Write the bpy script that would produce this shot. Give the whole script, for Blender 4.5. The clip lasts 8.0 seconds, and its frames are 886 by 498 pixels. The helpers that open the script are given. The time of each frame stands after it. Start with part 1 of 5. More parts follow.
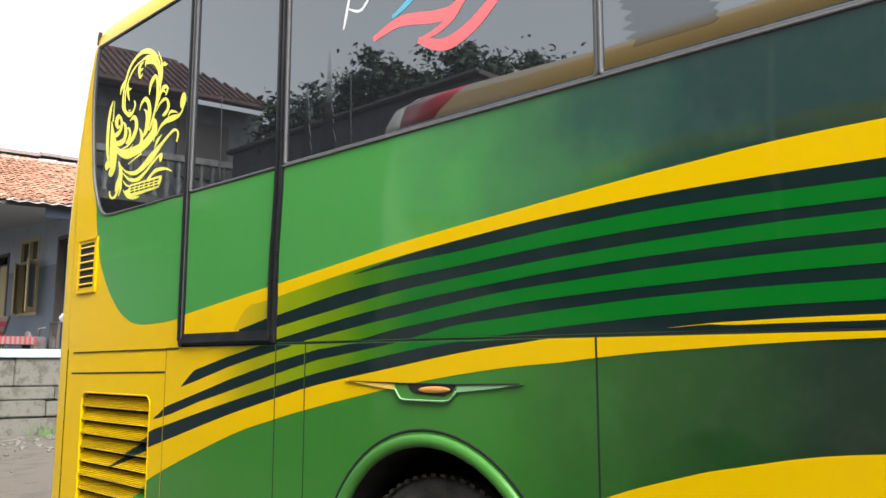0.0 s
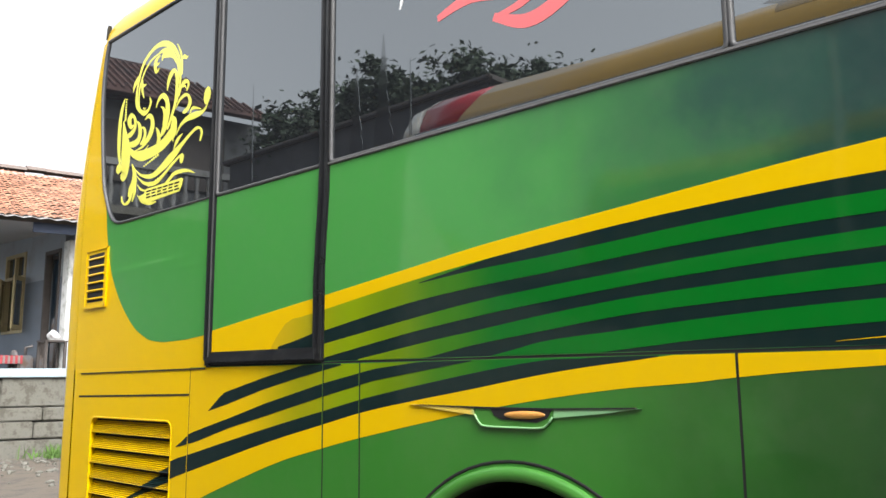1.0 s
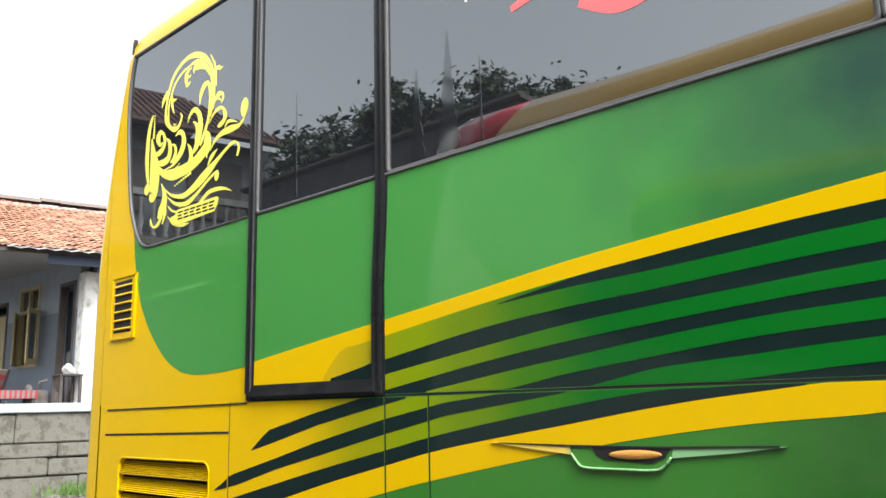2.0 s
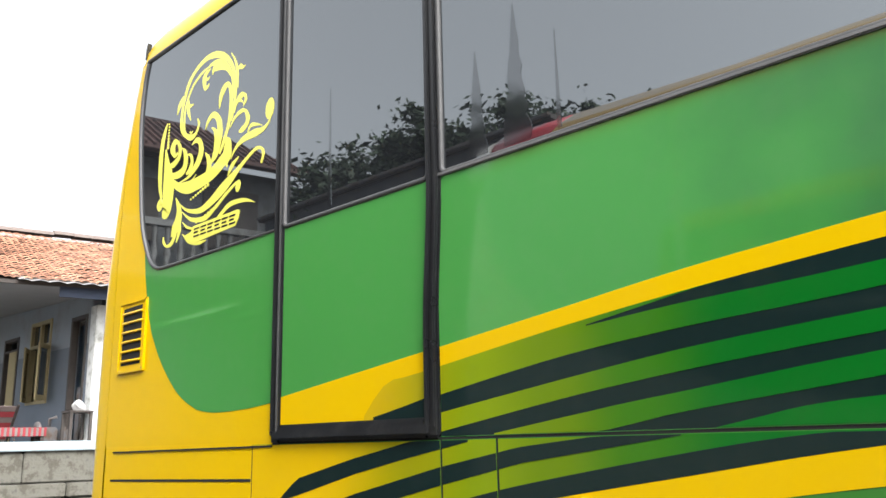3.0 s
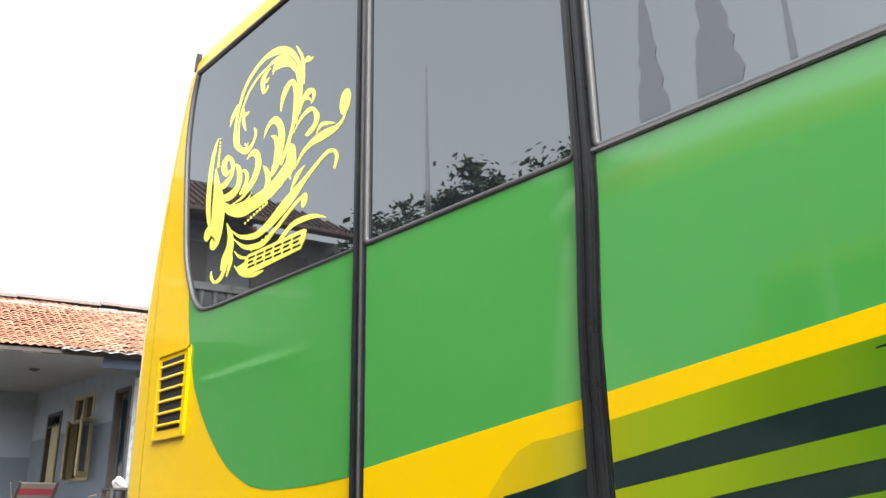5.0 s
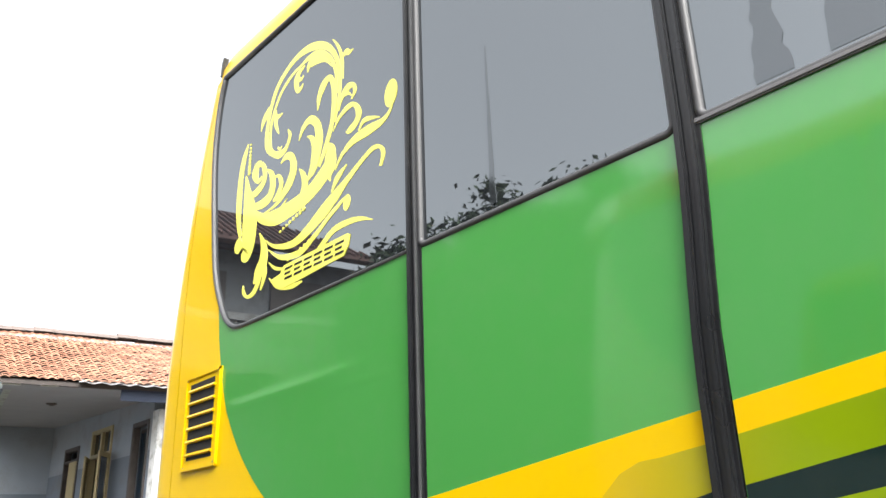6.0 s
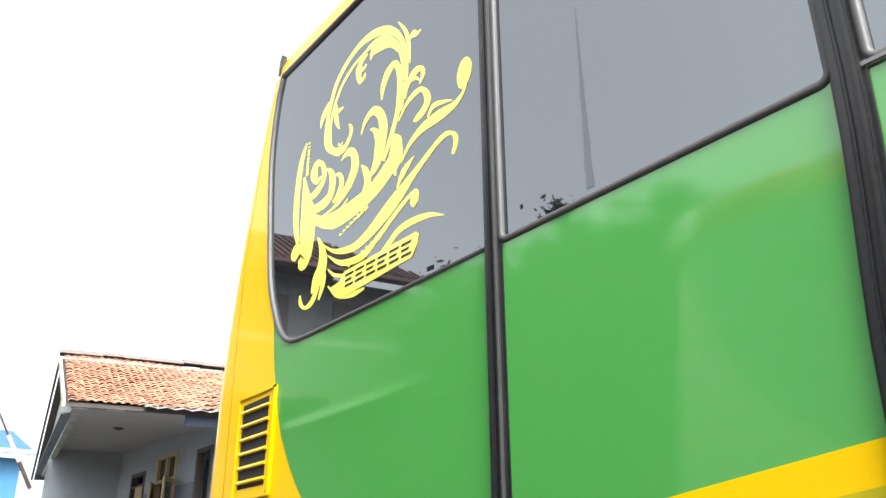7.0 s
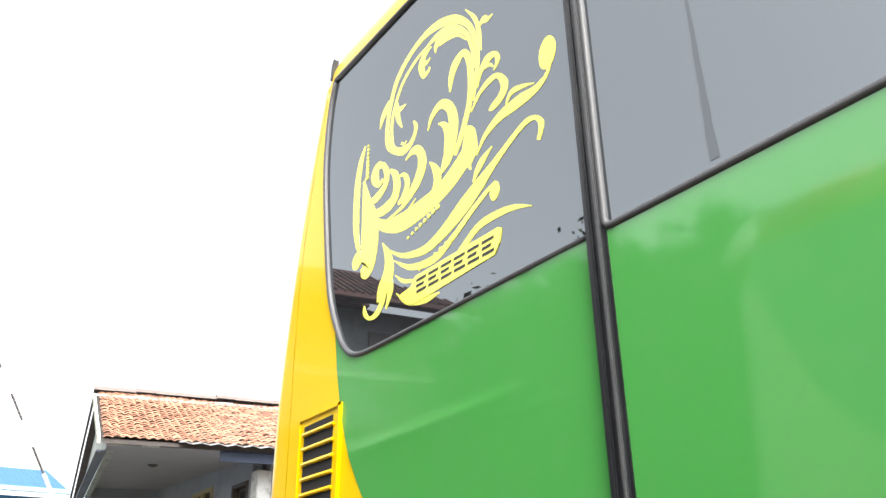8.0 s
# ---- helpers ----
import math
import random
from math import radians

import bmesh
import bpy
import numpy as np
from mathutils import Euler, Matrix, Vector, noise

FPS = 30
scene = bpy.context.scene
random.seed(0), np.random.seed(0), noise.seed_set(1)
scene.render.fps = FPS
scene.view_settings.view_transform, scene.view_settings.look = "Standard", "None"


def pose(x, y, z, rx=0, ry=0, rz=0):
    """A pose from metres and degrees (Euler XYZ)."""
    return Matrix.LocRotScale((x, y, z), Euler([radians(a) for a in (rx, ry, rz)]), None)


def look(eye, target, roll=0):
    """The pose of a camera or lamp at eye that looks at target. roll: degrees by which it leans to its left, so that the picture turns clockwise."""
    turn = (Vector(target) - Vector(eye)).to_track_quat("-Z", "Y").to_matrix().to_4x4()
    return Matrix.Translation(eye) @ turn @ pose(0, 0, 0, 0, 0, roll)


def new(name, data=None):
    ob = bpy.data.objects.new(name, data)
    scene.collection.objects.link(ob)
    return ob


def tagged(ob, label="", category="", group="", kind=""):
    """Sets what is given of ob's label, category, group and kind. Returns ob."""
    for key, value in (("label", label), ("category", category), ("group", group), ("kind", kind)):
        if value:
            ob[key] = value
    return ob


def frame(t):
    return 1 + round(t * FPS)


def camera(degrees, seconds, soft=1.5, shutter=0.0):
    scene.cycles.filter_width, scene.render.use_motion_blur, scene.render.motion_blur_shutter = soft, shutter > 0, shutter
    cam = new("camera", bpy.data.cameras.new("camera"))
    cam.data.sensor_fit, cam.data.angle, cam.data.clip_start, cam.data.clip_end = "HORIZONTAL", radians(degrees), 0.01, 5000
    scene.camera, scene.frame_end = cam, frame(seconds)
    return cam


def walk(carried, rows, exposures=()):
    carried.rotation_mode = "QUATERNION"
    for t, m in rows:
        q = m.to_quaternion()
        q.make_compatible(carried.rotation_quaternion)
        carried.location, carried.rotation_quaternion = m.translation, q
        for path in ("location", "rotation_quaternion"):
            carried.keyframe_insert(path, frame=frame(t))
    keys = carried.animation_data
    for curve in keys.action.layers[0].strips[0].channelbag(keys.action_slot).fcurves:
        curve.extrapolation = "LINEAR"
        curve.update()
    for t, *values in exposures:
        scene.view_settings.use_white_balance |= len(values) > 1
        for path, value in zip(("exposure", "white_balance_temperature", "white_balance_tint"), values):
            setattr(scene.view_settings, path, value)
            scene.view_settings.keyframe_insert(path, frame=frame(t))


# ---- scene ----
cam = camera(57.0, 8.0)
PATH = [
    (0, (0.016, 0.327, 1.392), (1.443, 1.702, 1.666), 0.0),
    (0.5, (0.025, 0.591, 1.39), (1.469, 1.943, 1.682), -0.1),
    (1, (0.068, 0.827, 1.411), (1.517, 2.17, 1.721), -0.5),
    (1.5, (0.14, 1.047, 1.42), (1.58, 2.39, 1.765), -1.0),
    (1.7, (0.133, 1.107, 1.425), (1.567, 2.455, 1.781), -1.2),
    (3, (0.383, 1.647, 1.46), (1.776, 3.007, 1.92), -1.4),
    (3.5, (0.488, 1.836, 1.481), (1.854, 3.208, 1.98), -1.4),
    (4, (0.654, 2.015, 1.499), (1.964, 3.426, 2.041), -1.3),
    (4.5, (0.716, 2.192, 1.487), (2.011, 3.594, 2.083), -0.8),
    (6, (0.812, 2.63, 1.501), (2.059, 4.026, 2.206), -1.9),
    (6.5, (0.9, 2.768, 1.518), (2.081, 4.2, 2.262), -1.2),
    (7, (0.979, 2.897, 1.543), (2.093, 4.367, 2.315), -0.4),
    (7.5, (0.994, 3.032, 1.539), (2.069, 4.51, 2.35), -0.5),
    (8, (0.987, 3.147, 1.539), (2.032, 4.628, 2.385), -0.9),
]
walk(cam, [(t, look(eye, target, roll)) for t, eye, target, roll in PATH], exposures=((0.0, 1.62), (1.5, 1.66), (3.5, 1.76), (6.0, 1.95), (8.0, 2.09)))


# ---- world, sun ----
world = bpy.data.worlds.new("overcast_sky")
scene.world = world
world.use_nodes = True
wn, wl = world.node_tree.nodes, world.node_tree.links
sky = wn.new("ShaderNodeTexSky")
sky.sky_type, sky.sun_disc = "NISHITA", False
sky.sun_elevation, sky.sun_rotation = radians(52), radians(200)
sky.dust_density, sky.air_density, sky.ozone_density = 6.0, 1.0, 0.5
haze = wn.new("ShaderNodeHueSaturation")
haze.inputs["Saturation"].default_value = 0.18
wl.new(sky.outputs[0], haze.inputs["Color"])
wl.new(haze.outputs[0], wn["Background"].inputs["Color"])
wn["Background"].inputs["Strength"].default_value = 0.15
sun = new("sun", bpy.data.lights.new("sun", "SUN"))
sun.data.energy, sun.data.angle, sun.data.color = 0.5, radians(20), (1.0, 0.97, 0.92)
sun.matrix_world = look((-8, -14, 24), (2, 6, 0))


# ---- materials ----
def material(name, colour, rough=0.6, metal=0.0, coat=0.0, spread=0.12, scale=6.0, fine=60.0, bump=0.15, dirt=None, dirt_at=0.62, spec=0.5):
    """Principled surface with variation at two scales and a fine relief."""
    m = bpy.data.materials.new(name)
    m.use_nodes = True
    n, l = m.node_tree.nodes, m.node_tree.links
    p = n["Principled BSDF"]
    p.inputs["Metallic"].default_value = metal
    p.inputs["Coat Weight"].default_value = coat
    p.inputs["Coat Roughness"].default_value = 0.03
    p.inputs["Specular IOR Level"].default_value = spec
    at = n.new("ShaderNodeTexCoord")
    big, small = n.new("ShaderNodeTexNoise"), n.new("ShaderNodeTexNoise")
    for tex, s, d in ((big, scale, 4), (small, fine, 3)):
        tex.inputs["Scale"].default_value, tex.inputs["Detail"].default_value = s, d
        l.new(at.outputs["Object"], tex.inputs["Vector"])
    mix = n.new("ShaderNodeMath"); mix.operation = "MULTIPLY_ADD"
    l.new(small.outputs[0], mix.inputs[0]); mix.inputs[1].default_value = 0.4
    l.new(big.outputs[0], mix.inputs[2])
    ramp = n.new("ShaderNodeMapRange")
    ramp.inputs["From Min"].default_value, ramp.inputs["From Max"].default_value = 0.4, 1.0
    ramp.inputs["To Min"].default_value, ramp.inputs["To Max"].default_value = 1 - spread, 1 + spread
    l.new(mix.outputs[0], ramp.inputs["Value"])
    tone = n.new("ShaderNodeMix"); tone.data_type = "RGBA"; tone.blend_type = "MULTIPLY"
    tone.inputs["Factor"].default_value = 1.0
    tone.inputs["A"].default_value = (*colour, 1)
    l.new(ramp.outputs[0], tone.inputs["B"])
    out = tone.outputs["Result"]
    if dirt:
        mask = n.new("ShaderNodeMapRange")
        mask.inputs["From Min"].default_value, mask.inputs["From Max"].default_value = dirt_at, dirt_at + 0.25
        l.new(mix.outputs[0], mask.inputs["Value"])
        soil = n.new("ShaderNodeMix"); soil.data_type = "RGBA"
        l.new(mask.outputs[0], soil.inputs["Factor"])
        l.new(out, soil.inputs["A"])
        soil.inputs["B"].default_value = (*dirt, 1)
        out = soil.outputs["Result"]
    l.new(out, p.inputs["Base Color"])
    r = n.new("ShaderNodeMapRange")
    r.inputs["To Min"].default_value, r.inputs["To Max"].default_value = max(0.0, rough - 0.08), min(1.0, rough + 0.08)
    l.new(big.outputs[0], r.inputs["Value"])
    l.new(r.outputs[0], p.inputs["Roughness"])
    if bump:
        b = n.new("ShaderNodeBump"); b.inputs["Strength"].default_value = bump; b.inputs["Distance"].default_value = 0.01
        l.new(small.outputs[0], b.inputs["Height"])
        l.new(b.outputs[0], p.inputs["Normal"])
    return m


def paint(name, stops, axis="Y", cloud=0.0, lean=0.0, rough=0.3, coat=0.75, spec=0.2, dusty=0.03, coat_ior=1.5):
    """Airbrushed coach enamel: colours blended along the coach (stops: metres and colour), with soft clouds and a waxed coat."""
    m = bpy.data.materials.new(name)
    m.use_nodes = True
    n, l = m.node_tree.nodes, m.node_tree.links
    p = n["Principled BSDF"]
    p.inputs["Roughness"].default_value = rough
    p.inputs["Specular IOR Level"].default_value = spec
    p.inputs["Coat Weight"].default_value = coat
    p.inputs["Coat Roughness"].default_value = 0.06
    p.inputs["Coat IOR"].default_value = coat_ior
    at, sep = n.new("ShaderNodeTexCoord"), n.new("ShaderNodeSeparateXYZ")
    l.new(at.outputs["Object"], sep.inputs[0])
    cl = n.new("ShaderNodeTexNoise")
    cl.inputs["Scale"].default_value, cl.inputs["Detail"].default_value = 3.2, 5
    l.new(at.outputs["Object"], cl.inputs["Vector"])
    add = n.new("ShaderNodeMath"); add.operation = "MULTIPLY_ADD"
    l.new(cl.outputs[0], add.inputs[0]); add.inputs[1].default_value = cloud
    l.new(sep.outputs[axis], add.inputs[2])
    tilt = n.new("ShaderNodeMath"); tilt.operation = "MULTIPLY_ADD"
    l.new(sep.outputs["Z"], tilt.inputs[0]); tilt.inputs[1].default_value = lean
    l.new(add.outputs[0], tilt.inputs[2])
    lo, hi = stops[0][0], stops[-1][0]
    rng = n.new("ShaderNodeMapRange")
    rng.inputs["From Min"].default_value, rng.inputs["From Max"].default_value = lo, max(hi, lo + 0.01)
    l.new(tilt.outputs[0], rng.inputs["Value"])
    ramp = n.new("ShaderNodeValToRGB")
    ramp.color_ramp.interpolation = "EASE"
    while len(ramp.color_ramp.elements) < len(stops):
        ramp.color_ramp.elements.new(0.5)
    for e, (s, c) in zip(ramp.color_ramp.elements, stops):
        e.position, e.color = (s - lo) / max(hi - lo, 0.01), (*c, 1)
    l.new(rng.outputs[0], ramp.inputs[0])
    # fine dust on the enamel
    dust = n.new("ShaderNodeTexNoise")
    dust.inputs["Scale"].default_value, dust.inputs["Detail"].default_value = 14, 6
    l.new(at.outputs["Object"], dust.inputs["Vector"])
    dm = n.new("ShaderNodeMapRange")
    dm.inputs["From Min"].default_value, dm.inputs["From Max"].default_value = 0.45, 0.8
    dm.inputs["To Min"].default_value, dm.inputs["To Max"].default_value = 0.0, dusty
    l.new(dust.outputs[0], dm.inputs["Value"])
    mx = n.new("ShaderNodeMix"); mx.data_type = "RGBA"
    l.new(dm.outputs[0], mx.inputs["Factor"])
    l.new(ramp.outputs[0], mx.inputs["A"])
    mx.inputs["B"].default_value = (0.34, 0.33, 0.27, 1)
    l.new(mx.outputs["Result"], p.inputs["Base Color"])
    # slow waves of beaten sheet metal
    wave = n.new("ShaderNodeTexNoise")
    wave.inputs["Scale"].default_value, wave.inputs["Detail"].default_value = 1.6, 1.0
    l.new(at.outputs["Object"], wave.inputs["Vector"])
    b = n.new("ShaderNodeBump"); b.inputs["Strength"].default_value = 0.25; b.inputs["Distance"].default_value = 0.02
    l.new(wave.outputs[0], b.inputs["Height"])
    l.new(b.outputs[0], p.inputs["Normal"])
    l.new(b.outputs[0], p.inputs["Coat Normal"])
    return m


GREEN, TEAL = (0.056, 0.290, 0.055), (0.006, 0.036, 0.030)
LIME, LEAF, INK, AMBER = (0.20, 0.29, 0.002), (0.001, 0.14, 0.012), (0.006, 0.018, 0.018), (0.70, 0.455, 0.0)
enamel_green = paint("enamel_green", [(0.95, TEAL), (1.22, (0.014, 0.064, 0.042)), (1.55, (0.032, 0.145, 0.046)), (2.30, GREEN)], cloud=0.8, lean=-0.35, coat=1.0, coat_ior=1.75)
enamel_plain = paint("enamel_plain_green", [(0.0, GREEN), (9.0, GREEN)], coat=1.0, coat_ior=1.78)
# skirt green, blended darker towards the front
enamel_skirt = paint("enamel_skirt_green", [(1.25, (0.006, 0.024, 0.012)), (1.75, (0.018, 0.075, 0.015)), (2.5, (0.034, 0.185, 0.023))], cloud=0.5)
enamel_lime = paint("enamel_lime", [(1.95, LEAF), (2.45, (0.002, 0.128, 0.012)), (2.70, (0.038, 0.165, 0.007)), (2.95, (0.125, 0.22, 0.003)), (3.20, LIME), (3.45, (0.28, 0.29, 0.002)), (3.95, AMBER)], coat=0.4, spec=0.12, dusty=0.012)
enamel_yellow = paint("enamel_yellow", [(0.0, AMBER), (9.0, AMBER)], coat=0.25, spec=0.08, dusty=0.01)
enamel_tail = paint("enamel_tail_yellow", [(0.0, AMBER), (9.0, AMBER)], coat=0.6, coat_ior=1.5, spec=0.08, dusty=0.01)
enamel_ink = paint("enamel_ink", [(0.0, INK), (9.0, INK)], coat=0.55, spec=0.12, dusty=0.012)
enamel_olive = paint("enamel_olive", [(3.3, (0.30, 0.31, 0.002)), (3.75, (0.58, 0.38, 0.002))])
rubber = material("rubber", (0.014, 0.015, 0.017), 0.30, spread=0.25, bump=0.05, dirt=(0.032, 0.032, 0.031), dirt_at=0.78)
grey_rubber = material("aged_grey_rubber", (0.062, 0.063, 0.066), 0.46, spread=0.2, bump=0.05, dirt=(0.05, 0.05, 0.05), dirt_at=0.78)
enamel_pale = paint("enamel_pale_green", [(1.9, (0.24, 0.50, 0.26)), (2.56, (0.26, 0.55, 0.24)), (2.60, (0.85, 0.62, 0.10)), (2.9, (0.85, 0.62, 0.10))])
enamel_lip = paint("enamel_arch_green", [(1.5, (0.05, 0.20, 0.03)), (3.2, (0.055, 0.22, 0.035))], coat=0.4)
tyre_rubber = material("tyre_rubber", (0.035, 0.035, 0.036), 0.7, dirt=(0.09, 0.085, 0.08), dirt_at=0.66)
# near-black standing for the shade in hollows, gaps and the coach's inside
shade_black = material("near_black_shade", (0.008, 0.008, 0.009), 0.9, bump=0)
steel = material("worn_steel", (0.30, 0.30, 0.31), 0.4, metal=0.8, dirt=(0.08, 0.07, 0.06))
chrome = material("grey_trim", (0.17, 0.17, 0.175), 0.42, metal=0.3, bump=0.03)
decal_yellow = material("yellow_vinyl", (0.86, 0.83, 0.12), 0.35, coat=0.5, spread=0.05, bump=0)
decal_red = material("pink_red_vinyl", (0.80, 0.15, 0.16), 0.35, coat=0.5, spread=0.05, bump=0)
decal_white = material("white_vinyl", (0.75, 0.76, 0.76), 0.35, coat=0.5, spread=0.05, bump=0)
decal_blue = material("blue_vinyl", (0.08, 0.42, 0.60), 0.35, coat=0.5, spread=0.05, bump=0)
film_dark = material("old_window_film", (0.012, 0.013, 0.015), 0.22, spread=0.3, bump=0.02)
amber_lens = material("amber_lens", (0.62, 0.29, 0.06), 0.12, coat=0.6, spread=0.2, bump=0.3, fine=160)


def tinted_glass(name="tinted_glass", ior=2.75, rough=0.015):
    m = bpy.data.materials.new(name)
    m.use_nodes = True
    p = m.node_tree.nodes["Principled BSDF"]
    p.inputs["Base Color"].default_value = (0.02, 0.022, 0.026, 1)
    p.inputs["Roughness"].default_value = rough
    p.inputs["IOR"].default_value = ior
    p.inputs["Transmission Weight"].default_value = 0.25
    p.inputs["Specular Tint"].default_value = (0.90, 0.97, 1.0, 1)
    return m


glass = tinted_glass()
film_mat = tinted_glass("old_film", 2.2, 0.06)
wall_paint = material("grey_blue_wall_paint", (0.25, 0.285, 0.325), 0.85, spread=0.1, scale=1.5, dirt=(0.20, 0.21, 0.215), dirt_at=0.68)
dado_paint = material("darker_dado_paint", (0.13, 0.155, 0.19), 0.8, spread=0.15, scale=1.5, dirt=(0.12, 0.12, 0.12), dirt_at=0.75)
soffit_paint = material("grey_ceiling_board", (0.27, 0.275, 0.285), 0.9, spread=0.08, scale=2)
white_paint = material("weathered_white_paint", (0.66, 0.67, 0.66), 0.75, dirt=(0.30, 0.30, 0.27), dirt_at=0.68)
verge_paint = material("cream_verge_paint", (0.42, 0.43, 0.34), 0.8, dirt=(0.22, 0.22, 0.18), dirt_at=0.66)
gable_paint = material("grey_green_gable_paint", (0.33, 0.36, 0.32), 0.85, dirt=(0.2, 0.2, 0.18), dirt_at=0.66)
cap_paint = material("pale_blue_cap_paint", (0.36, 0.46, 0.51), 0.7, dirt=(0.32, 0.35, 0.35), dirt_at=0.66)
concrete = material("stained_plinth_concrete", (0.18, 0.176, 0.152), 0.92, spread=0.6, scale=5.0, fine=22, bump=0.9, dirt=(0.09, 0.086, 0.07), dirt_at=0.58)
dirt_ground = material("dusty_ground", (0.125, 0.103, 0.08), 0.95, spread=0.45, scale=2.2, fine=18, bump=0.8, dirt=(0.075, 0.066, 0.055), dirt_at=0.60)
wood_cream = material("cream_window_wood", (0.34, 0.28, 0.145), 0.6, spread=0.2, dirt=(0.25, 0.20, 0.12), dirt_at=0.7)
curtain_brown = material("brown_curtain_cloth", (0.16, 0.10, 0.06), 0.9, spread=0.3)
wood_dark = material("dark_wood", (0.06, 0.05, 0.045), 0.7, spread=0.3)
clay = material("clay_tile", (0.52, 0.31, 0.22), 0.9, spread=0.35, scale=1.7, fine=22, bump=0.3, dirt=(0.30, 0.19, 0.15), dirt_at=0.70)
clay_dark = material("old_dark_clay", (0.15, 0.085, 0.075), 0.9, spread=0.35, scale=2, dirt=(0.07, 0.05, 0.05), dirt_at=0.62)
clay_old = material("old_ridge_mortar", (0.19, 0.155, 0.14), 0.95, spread=0.35, dirt=(0.15, 0.13, 0.12))
tin = material("corrugated_tin", (0.36, 0.37, 0.38), 0.5, metal=0.4, dirt=(0.22, 0.14, 0.09), dirt_at=0.7)
blue_metal = material("blue_roof_sheet", (0.022, 0.10, 0.27), 0.6, spread=0.1)
blue_wall = material("blue_hall_paint", (0.05, 0.19, 0.36), 0.7, spread=0.12)
blue_pale = material("pale_blue_gutter", (0.30, 0.45, 0.55), 0.6)
navy_board = material("navy_fascia_board", (0.035, 0.05, 0.09), 0.7)
grass_green = material("weeds", (0.08, 0.16, 0.03), 0.8, spread=0.4)
leaf_green = material("tree_leaf", (0.034, 0.056, 0.028), 0.7, spread=0.5, scale=0.8)
bark = material("bark", (0.12, 0.09, 0.065), 0.9, spread=0.3, bump=0.6)
red_cloth = material("red_cloth", (0.30, 0.04, 0.05), 0.85)
faded_cloth = material("faded_pink_cloth", (0.19, 0.155, 0.145), 0.85)
junk_grey = material("scrap_grey", (0.13, 0.13, 0.14), 0.6, spread=0.4, dirt=(0.10, 0.07, 0.05))
plastic_white = material("white_plastic_bag", (0.50, 0.50, 0.50), 0.5)
coach2_red = paint("enamel_red", [(0, (0.42, 0.02, 0.035)), (9, (0.42, 0.02, 0.035))])
coach2_gold = paint("enamel_gold", [(0, (0.46, 0.27, 0.03)), (9, (0.46, 0.27, 0.03))])
coach2_grey = paint("enamel_pale_grey", [(0, (0.60, 0.59, 0.57)), (9, (0.60, 0.59, 0.57))])
coach2_dark = paint("enamel_maroon", [(0, (0.06, 0.02, 0.03)), (9, (0.06, 0.02, 0.03))])
shed_wall = material("dark_shed_boards", (0.07, 0.075, 0.085), 0.85, spread=0.3)
balu_paint = material("grey_balustrade", (0.26, 0.26, 0.26), 0.8, dirt=(0.15, 0.15, 0.14))
house_wall2 = material("dark_grey_house_wall", (0.15, 0.16, 0.17), 0.85, dirt=(0.10, 0.10, 0.10))


# ---- mesh helpers ----
def thing(name, at, label, category, group="", kind=""):
    e = new(name)
    e.location = at
    e.empty_display_size = 0.2
    return tagged(e, label, category, group, kind)


def link_mesh(name, bm, mat, smooth=False):
    me = bpy.data.meshes.new(name)
    bmesh.ops.recalc_face_normals(bm, faces=bm.faces)
    bm.to_mesh(me)
    bm.free()
    me.materials.append(mat)
    if smooth:
        for f in me.polygons:
            f.use_smooth = True
    return new(name, me)


def part(name, bm, mat, parent, label="", smooth=False):
    """One mesh in world coordinates under a thing or a part."""
    ob = link_mesh(name, bm, mat, smooth)
    ob.parent = parent
    if parent.type == "EMPTY":
        ob.matrix_parent_inverse = Matrix.Translation(-parent.location)
    if label:
        ob["label"] = label
    return ob


def box(bm, a, b, bevel=0.0, m=None):
    r = bmesh.ops.create_cube(bm, size=1.0)
    vs = r["verts"]
    c = [(p + q) / 2 for p, q in zip(a, b)]
    for v in vs:
        v.co = Vector([c[i] + v.co[i] * (b[i] - a[i]) for i in range(3)])
    if bevel:
        es = list({e for v in vs for e in v.link_edges})
        r = bmesh.ops.bevel(bm, geom=es, offset=bevel, segments=2, affect="EDGES")
        vs = list({v for v in vs if v.is_valid} | set(r["verts"]))
    if m is not None:
        for v in vs:
            v.co = m @ v.co
    return bm


def boxed(a, b, bevel=0.0, m=None):
    return box(bmesh.new(), a, b, bevel, m)


def prism(yz, x0, x1, bm=None):
    """A flat plate in the y-z plane from x0 (outside) to x1."""
    bm = bm or bmesh.new()
    front = [bm.verts.new((x0, y, z)) for y, z in yz]
    back = [bm.verts.new((x1, y, z)) for y, z in yz]
    bm.faces.new(front)
    bm.faces.new(back[::-1])
    for i in range(len(yz)):
        j = (i + 1) % len(yz)
        bm.faces.new((front[j], front[i], back[i], back[j]))
    return bm


def curve_points(ctrl, n=8, closed=False):
    """Catmull-Rom points through the control points."""
    c = [Vector(p) for p in ctrl]
    k = len(c)
    out = []
    for i in range(k if closed else k - 1):
        p0, p1 = c[(i - 1) % k] if closed or i else c[0], c[i]
        p2 = c[(i + 1) % k]
        p3 = c[(i + 2) % k] if closed or i + 2 < k else c[-1]
        for s in range(n):
            t = s / n
            out.append(0.5 * (2 * p1 + (p2 - p0) * t + (2 * p0 - 5 * p1 + 4 * p2 - p3) * t * t + (3 * p1 - p0 - 3 * p2 + p3) * t ** 3))
    if not closed:
        out.append(c[-1])
    return out


